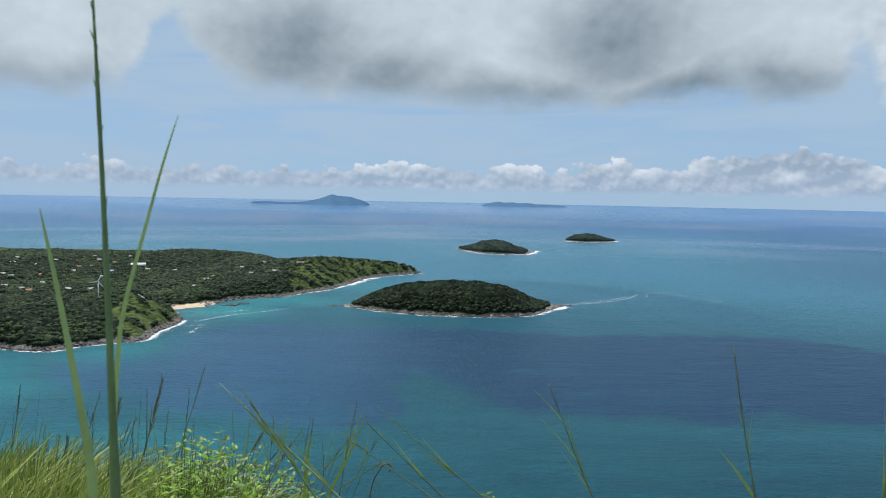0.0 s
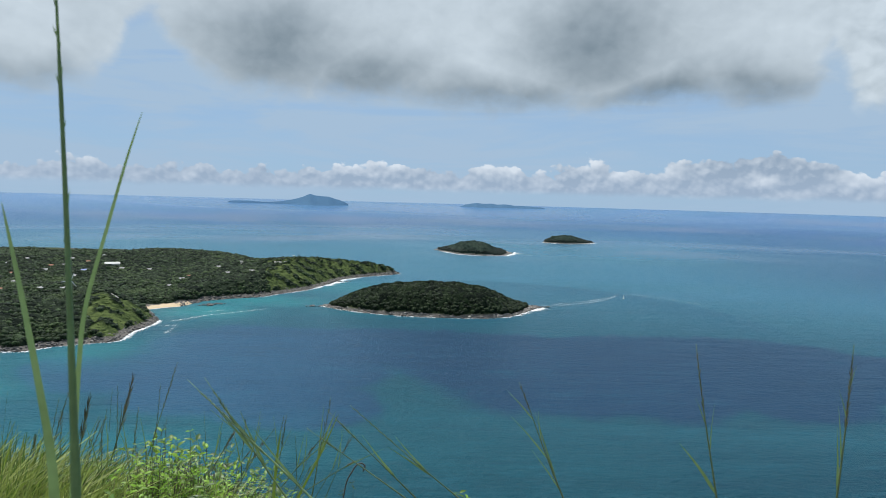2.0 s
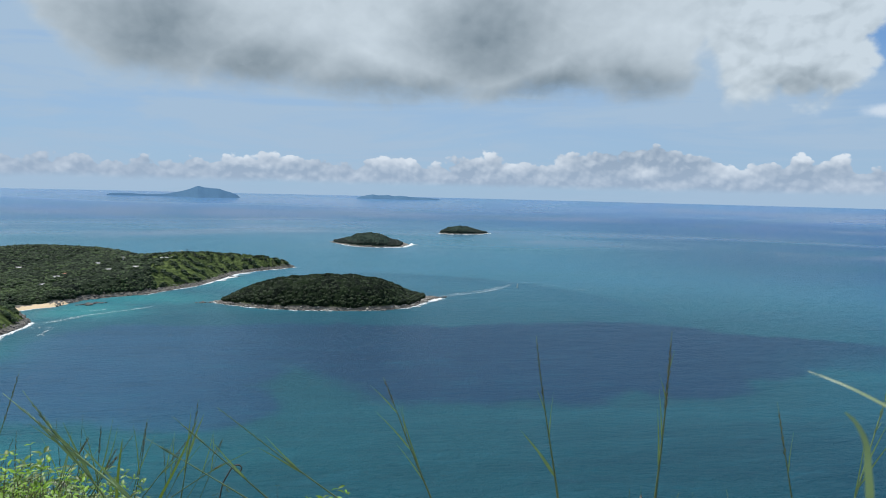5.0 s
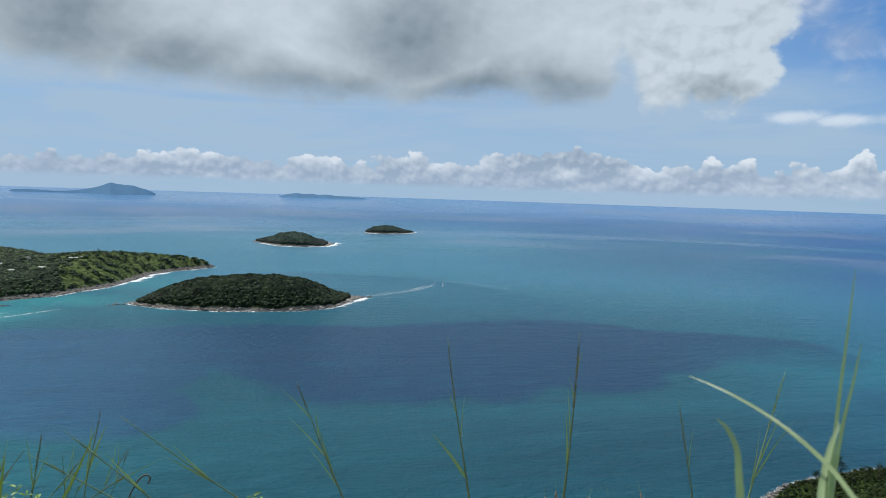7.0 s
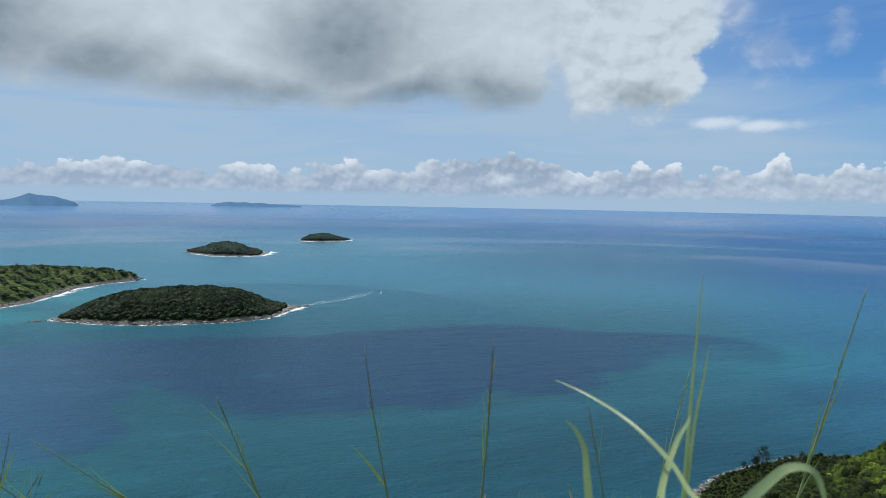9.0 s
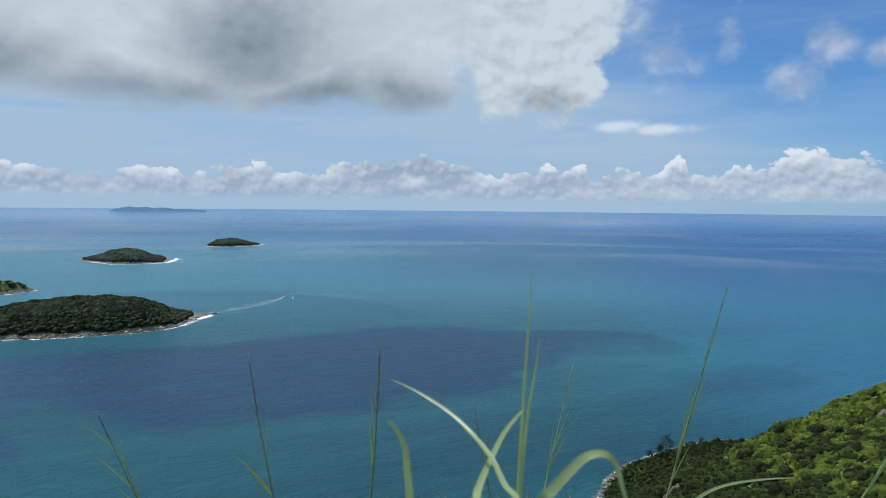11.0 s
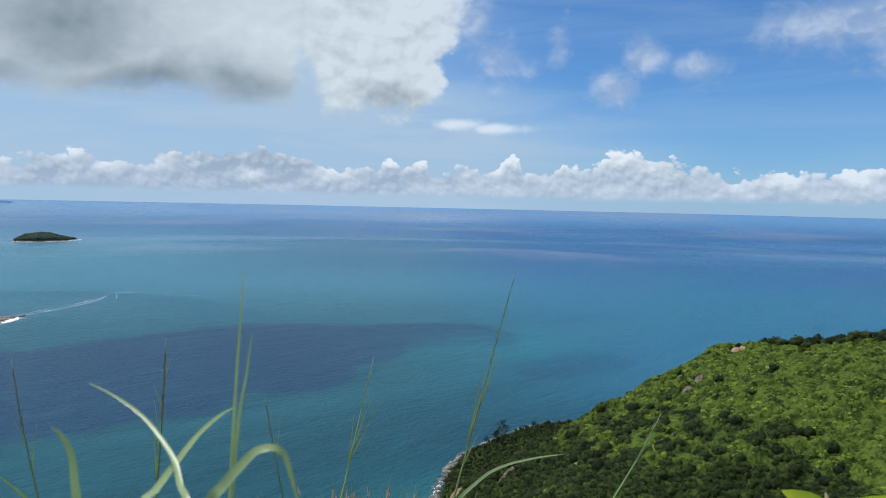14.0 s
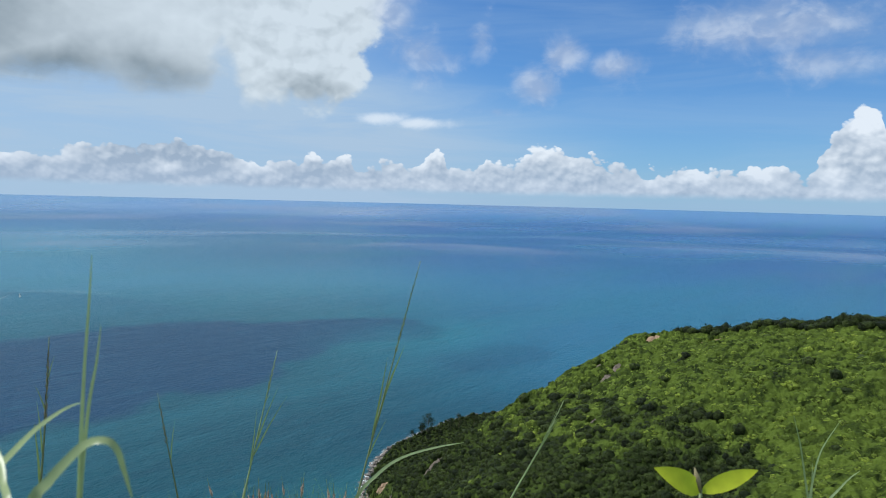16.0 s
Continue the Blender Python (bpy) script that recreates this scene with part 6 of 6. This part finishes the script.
# the young shoot with two yellow-green leaves
def bm_leaf(bm, base, tip, width, up=(0, 0, 1), droop=0.0, n_=8):
    base, tip, up = Vector(base), Vector(tip), Vector(up)
    d = tip - base
    s_ = d.cross(up).normalized()
    nn = s_.cross(d).normalized()
    prev = None
    for i in range(n_ + 1):
        t = i / n_
        wd = width / 2 * (math.sin(math.pi * t ** 0.8) ** 0.8 if 0 < t < 1 else 0.02)
        c_ = base + d * t - nn * (droop * d.length * (t - 0.5) ** 2 * 4 - droop * d.length) * 1.0
        cur = (bm.verts.new(c_ - s_ * wd + nn * wd * 0.25), bm.verts.new(c_), bm.verts.new(c_ + s_ * wd + nn * wd * 0.25))
        if prev:
            for k in (0, 1):
                bm.faces.new((prev[k], prev[k + 1], cur[k + 1], cur[k])).smooth = True
        prev = cur


sx_, sy_, sz_ = (1.167, 0.135, 164.668)
gz = ground_z(sx_, sy_)
shoot = thing("young_shoot", pose(sx_, sy_, gz), "young shoot with two bright yellow-green leaves", "shoot")
inv = Matrix.Translation((-sx_, -sy_, -gz))
bm = bmesh.new()
bm_tube(bm, [(sx_ - 0.004, sy_ - 0.005, gz - 0.03), (sx_ + 0.002, sy_, sz_ - 0.35), (sx_, sy_, sz_ + 0.004)], [0.004, 0.003, 0.002], 6)
bm.transform(inv)
part("stem", bm, STEM, shoot)
for tip_, wide_ in (((1.131, 0.178, 164.696), 0.026), ((1.213, 0.086, 164.696), 0.020)):
    bm = bmesh.new()
    bm_leaf(bm, (sx_, sy_, sz_), tip_, wide_, (-0.75, -0.45, 0.55), 0.10, 12)
    bm.transform(inv)
    part("leaf", bm, YOUNG, shoot)
bm = bmesh.new()
bm_tube(bm, [(sx_, sy_, sz_), (1.165, 0.139, 164.683), (1.163, 0.142, 164.697)], [0.002, 0.0040, 0.0006], 6)
bm.transform(inv)
part("bud", bm, STRAW, shoot)

# ---- grass mat on the slope ----
def near_ground(x, y):
    r = np.hypot(x, y)
    return 163.42 - 0.64 * (np.sqrt(np.maximum(r - 2.2, 0) ** 2 + 0.6) - 0.77) - 0.03 * np.minimum(r, 2.2)


def grass_mesh(name, x, y, top, wd, lean, a, mat):
    """One mesh of bent blades, each of five joints, from the ground up to top."""
    z0 = near_ground(x, y) - 0.02
    ok = top - z0 > 0.06
    x, y, top, wd, lean, a, z0 = (v[ok][:, None] for v in (x, y, top, wd, lean, a, z0))
    t = np.linspace(0, 1, 6)[None]
    h = top - z0
    bend = np.minimum(lean, h * 0.9)
    cx, cy = x + np.cos(a) * bend * t ** 2.2, y + np.sin(a) * bend * t ** 2.2
    arch = np.clip(bend / h, 0, 0.9)
    cz = z0 + h * ((1 + 2.0 * arch) * t - 2.0 * arch * t ** 2.2) / (1 + 0.16 * arch)
    ww = wd * np.clip(1 - t, 0.02, 1) ** 0.45 * (0.6 + 0.4 * np.minimum(t * 4, 1))
    turn_ = 0.6 * np.sin(a * 7.3)
    sx, sy = np.cos(turn_) * ww, np.sin(turn_) * ww
    V = np.stack([np.stack([cx - sx, cy - sy, cz], 2), np.stack([cx + sx, cy + sy, cz], 2)], 2).reshape(-1, 3)
    k = np.arange(len(x))[:, None] * 12 + np.arange(5)[None] * 2
    F = np.stack([k, k + 1, k + 3, k + 2], 2).reshape(-1, 4)
    return mesh_of(name, V, F.tolist(), [mat])


def mat_top(az):
    """How high the grass reaches, as an angle below the eye."""
    return np.interp(az, [-45, -33, -25, -18, -12, -4, 4, 12], [-16.2, -16.8, -20.0, -22.6, -24.6, -26.0, -27.5, -29.5])


g = np.random.default_rng(12)


def mat_blades(name, count, lo, hi, near, far_, spread, half, lean, mat, label, seed):
    g = np.random.default_rng(seed)
    az, d = g.uniform(lo, hi, count), g.uniform(near, far_, count)
    x, y = d * np.sin(np.radians(az)), d * np.cos(np.radians(az))
    el = mat_top(az) - np.abs(g.normal(0, spread, count)) + (g.uniform(size=count) < 0.02) * g.uniform(0, 1.4, count)
    tuft = fbm(x, y, 0.45, seed, 3) * 2.0 - 0.6
    bend, a = g.uniform(lean[0], lean[1], count), g.uniform(0, 6.28, count)
    reach = np.hypot(x + np.cos(a) * bend, y + np.sin(a) * bend)
    top = EYE + np.maximum(reach, d) * np.tan(np.radians(el + tuft))
    me = grass_mesh(name, x, y, top, g.uniform(half[0], half[1], count), bend, a, mat)
    tagged(new(name, me), label, "grass", kind="stuff")


mat_blades("grass", 5200, -44, 6, 1.9, 4.0, 3.0, (0.0028, 0.0075), (0.05, 0.34), GRASS, "dense sunlit green grass on the slope", 3)
mat_blades("grass", 2400, -44, -12, 1.9, 3.2, 2.6, (0.0034, 0.0080), (0.06, 0.36), PALEGRASS, "pale yellow-green grass blades on the slope", 4)
# shaded_grass: blades coloured dark to give the sward a shaded inside
mat_blades("shaded_grass", 3500, -44, 2, 2.2, 4.2, 2.6, (0.0028, 0.0070), (0.05, 0.35), SHADEGRASS, "grass deep in the sward, darkened as shade", 6)
mat_blades("grass", 4200, -40, -13, 1.8, 2.6, 2.4, (0.0020, 0.0056), (0.08, 0.42), PALEGRASS, "thick sunlit green grass on the slope", 7)
mat_blades("shaded_grass", 5500, -40, -11, 2.0, 2.9, 2.6, (0.0022, 0.0055), (0.05, 0.34), SHADEGRASS, "grass in the depth of the sward, darkened as shade", 8)
mat_blades("dry_grass", 1100, -44, 4, 1.8, 3.8, 2.0, (0.0012, 0.0028), (0.05, 0.5), STRAW, "straw-coloured dry grass among the green", 5)
# low growth over the rest of the lookout
N = 9000
az, d = g.uniform(-180, 180, N), g.uniform(0.5, 9.0, N)
x, y = d * np.sin(np.radians(az)), d * np.cos(np.radians(az))
gz_ = near_ground(x, y)
top = gz_ + g.uniform(0.15, 0.5, N)
top = np.where((az > -50) & (az < 95), np.minimum(top, EYE - d * 0.52), top)
tagged(new("short_grass", grass_mesh("short_grass", x, y, top, g.uniform(0.0016, 0.005, N), g.uniform(0.02, 0.2, N), g.uniform(0, 6.28, N), GRASS)), "short green grass round the lookout", "grass", kind="stuff")


# ---- leafy shrubs ----
def shrub(x, y, top, spread, sprays, leaf_len, mat, label, seed, pairs=6, name="shrub", lift=(0.0, 0.6)):
    """A low shrub: several stems with paired leaflets."""
    r = random.Random(seed)
    gz = ground_z(x, y)
    root = thing(name, pose(x, y, gz - 0.02), label, "shrub")
    wood, leaves_ = bmesh.new(), bmesh.new()
    h = top - gz
    for k in range(sprays):
        a, s_ = r.uniform(0, 6.28), spread * math.sqrt(r.random())
        hh = h * r.uniform(0.68, 1.0) * (1 - 0.25 * s_ / spread)
        e_ = Vector((math.cos(a) * s_, math.sin(a) * s_, hh))
        q = smooth_line([(0, 0, 0), Vector((e_.x * 0.35, e_.y * 0.35, hh * 0.6)), e_], 10)
        bm_tube(wood, q, [0.0022 * (1 - 0.08 * i) for i in range(11)], 4, False)
        for j in range(pairs):
            t = 0.35 + 0.65 * j / (pairs - 1)
            i = min(int(t * 10), 9)
            c_ = q[i].lerp(q[i + 1], t * 10 - i)
            b = r.uniform(0, 6.28)
            for s2 in (0, math.pi):
                d = Vector((math.cos(b + s2), math.sin(b + s2), r.uniform(*lift))).normalized()
                ln = leaf_len * r.uniform(0.6, 1.15)
                bm_leaf(leaves_, c_, c_ + d * ln, ln * 0.38, (r.uniform(-0.4, 0.4), r.uniform(-0.5, 0.1), 1), 0.08, 4)
    tagged(part("stem", wood, TWIG, root), kind="stuff")
    tagged(part("foliage", leaves_, mat, root), kind="stuff")
    return root


def shrub_at(az, d, el, *rest, **kw):
    x, y = at(az, d)
    return shrub(x, y, EYE + d * math.tan(radians(el)), *rest, **kw)


shrub_at(-21.0, 2.0, -16.6, 0.19, 360, 0.024, LEAF, "bright green leafy shrub in the grass", 1, pairs=9)
shrub_at(-18.2, 2.05, -17.9, 0.22, 360, 0.023, LEAF, "bright green leafy shrub in the grass", 2, pairs=8)
shrub_at(-23.6, 2.0, -19.2, 0.19, 190, 0.024, LEAF, "bright green leafy shrub in the grass", 3, pairs=8)
for k, (az, d, el) in enumerate(((-33.0, 2.5, -19.6), (-30.5, 2.6, -20.2), (-28.5, 2.4, -20.6), (-26.0, 2.5, -20.8), (-23.0, 2.3, -21.0), (-20.0, 2.4, -20.4), (-17.0, 2.6, -20.4), (-15.0, 2.8, -21.0), (-35.5, 2.5, -19.0))):
    shrub_at(az, d, el, 0.24, 110, 0.020 + 0.006 * (k % 3), LEAF if k % 2 else DARKLEAF2, "leafy green undergrowth in the grass", 20 + k, pairs=6)
# dark fill added behind the bright shrubs in place of their inner shade
shrub_at(-21.3, 2.45, -17.6, 0.30, 300, 0.034, DARKLEAF2, "dense dark green shrub behind the grass", 11, pairs=8)
shrub_at(-17.6, 2.5, -18.6, 0.34, 300, 0.034, DARKLEAF2, "dense dark green shrub behind the grass", 12, pairs=8)
shrub_at(-14.0, 3.0, -21.8, 0.28, 20, 0.050, LEAF, "low olive-green shrub in the grass", 4, pairs=6)
shrub_at(-27.0, 7.0, -19.2, 0.75, 90, 0.085, DARKLEAF, "dark green bush behind the grass", 5, pairs=7)
shrub_at(-19.5, 6.0, -19.9, 0.55, 70, 0.080, DARKLEAF, "dark green bush behind the grass", 6, pairs=7)
shrub_at(3.2, 3.4, -23.0, 0.18, 18, 0.045, LEAF, "small leafy shrub at the edge of the slope", 7, pairs=5)
shrub_at(-5.0, 3.3, -22.6, 0.22, 16, 0.020, DARKLEAF, "half-bare twiggy shrub with small dark leaves", 8, pairs=4)
shrub_at(-1.0, 3.2, -23.0, 0.20, 14, 0.022, DARKLEAF, "half-bare twiggy shrub with small dark leaves", 9, pairs=4)
for k, (x, y, top_, sp) in enumerate([(-0.667, 1.759, 164.374, 0.1), (-0.646, 1.805, 164.334, 0.12), (-0.61, 1.85, 164.311, 0.13), (-0.584, 1.895, 164.271, 0.12), (-0.689, 1.709, 164.346, 0.12), (-0.736, 1.712, 164.324, 0.13), (-0.781, 1.715, 164.316, 0.13), (-0.825, 1.719, 164.312, 0.13), (-0.57, 1.989, 164.201, 0.12), (-0.524, 1.981, 164.165, 0.13), (-0.55, 1.596, 164.361, 0.15), (-0.607, 1.551, 164.36, 0.15), (-0.476, 2.073, 164.103, 0.12)]):
    shrub(x, y, top_, sp, 34, 0.026 + 0.004 * (k % 3), LEAF if k % 3 < 2 else DARKLEAF2, "bright green leafy shrub crowded with small leaflets", 60 + k, pairs=15, lift=(-0.5, 0.25))
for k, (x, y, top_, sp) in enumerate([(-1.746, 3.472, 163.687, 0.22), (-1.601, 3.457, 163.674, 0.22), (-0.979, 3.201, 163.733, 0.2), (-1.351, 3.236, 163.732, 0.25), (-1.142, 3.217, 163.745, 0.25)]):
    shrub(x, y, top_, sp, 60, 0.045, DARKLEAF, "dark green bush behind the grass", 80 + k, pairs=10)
for k, (x, y, top_, sp) in enumerate([(0.32, 2.267, 164.03, 0.1), (0.384, 2.245, 164.002, 0.1), (0.266, 2.28, 163.994, 0.09), (0.262, 2.295, 163.986, 0.09), (0.026, 2.316, 163.961, 0.08), (0.031, 2.349, 163.983, 0.08)]):
    shrub(x, y, top_, sp, 20, 0.030, LEAF if k % 2 else DARKLEAF2, "small leafy shrub at the edge of the slope", 90 + k, pairs=9, lift=(-0.3, 0.4))
# a dry stem curled over at its end
hx, hy = at(-4.9, 3.7)
hook = thing("dry_stem", pose(hx, hy, ground_z(hx, hy)), "dark dry stem with a hooked end", "stem")
bm = bmesh.new()
zt = 163.52 - ground_z(hx, hy)
bm_tube(bm, smooth_line([(-0.10, 0, -0.05), (-0.07, 0, zt - 0.2), (-0.02, 0, zt - 0.04), (0.02, 0, zt), (0.045, 0, zt - 0.015), (0.035, 0, zt - 0.045)], 24), [0.0038] * 25, 6)
part("stem", bm, TWIG, hook)


# ---- grass with pinkish plumes lower on the slope ----
def plume(seed):
    r = random.Random(seed)
    root = thing("plume_grass", pose(0, 0, 0), "thin grass with a pinkish feathery plume", "grass", "plume grasses on the slope")
    bm = bmesh.new()
    q = smooth_line([(0, 0, -0.2), (0.01, 0, 0.3), (r.uniform(0.0, 0.06), 0.01, 0.62)], 12)
    bm_tube(bm, q, [0.0011] * 13, 4, False)
    part("stem", bm, STEM, root)
    bm = bmesh.new()
    bm_spikelets(bm, q[10:], r, 0.022, 40, 0.0022, 0.4)
    tagged(part("seed_head", bm, PLUME, root), kind="stuff")
    return root


plumes = [plume(1), plume(2), plume(3)]
r = random.Random(31)
for i in range(34):
    az = r.uniform(33.0, 44.5) if i % 5 else r.uniform(22, 33)
    d = r.uniform(2.7, 3.6)
    el = -22.7 + r.uniform(-1.2, 0.7)
    x, y = at(az, d)
    m_ = pose(x + 0.3, y - 0.12, EYE + d * math.tan(radians(el)) - 0.62, 0, r.uniform(-6, 12), r.uniform(0, 360))
    if i < 3:
        plumes[i].matrix_world = m_
    else:
        copy_thing(plumes[i % 3], m_)
N = 900
az, d = g.uniform(28, 46, N), g.uniform(2.4, 3.8, N)
x, y = d * np.sin(np.radians(az)) + 0.3, d * np.cos(np.radians(az)) - 0.12
el = -23.8 - np.abs(g.normal(0, 1.2, N)) + 1.2 * g.uniform(size=N)
me = grass_mesh("fine_grass", x, y, EYE + d * np.tan(np.radians(el)), g.uniform(0.0009, 0.0022, N), g.uniform(0.02, 0.2, N), g.uniform(0, 6.28, N), GRASS)
tagged(new("fine_grass", me), "fine green grass below the plumes", "grass", kind="stuff")
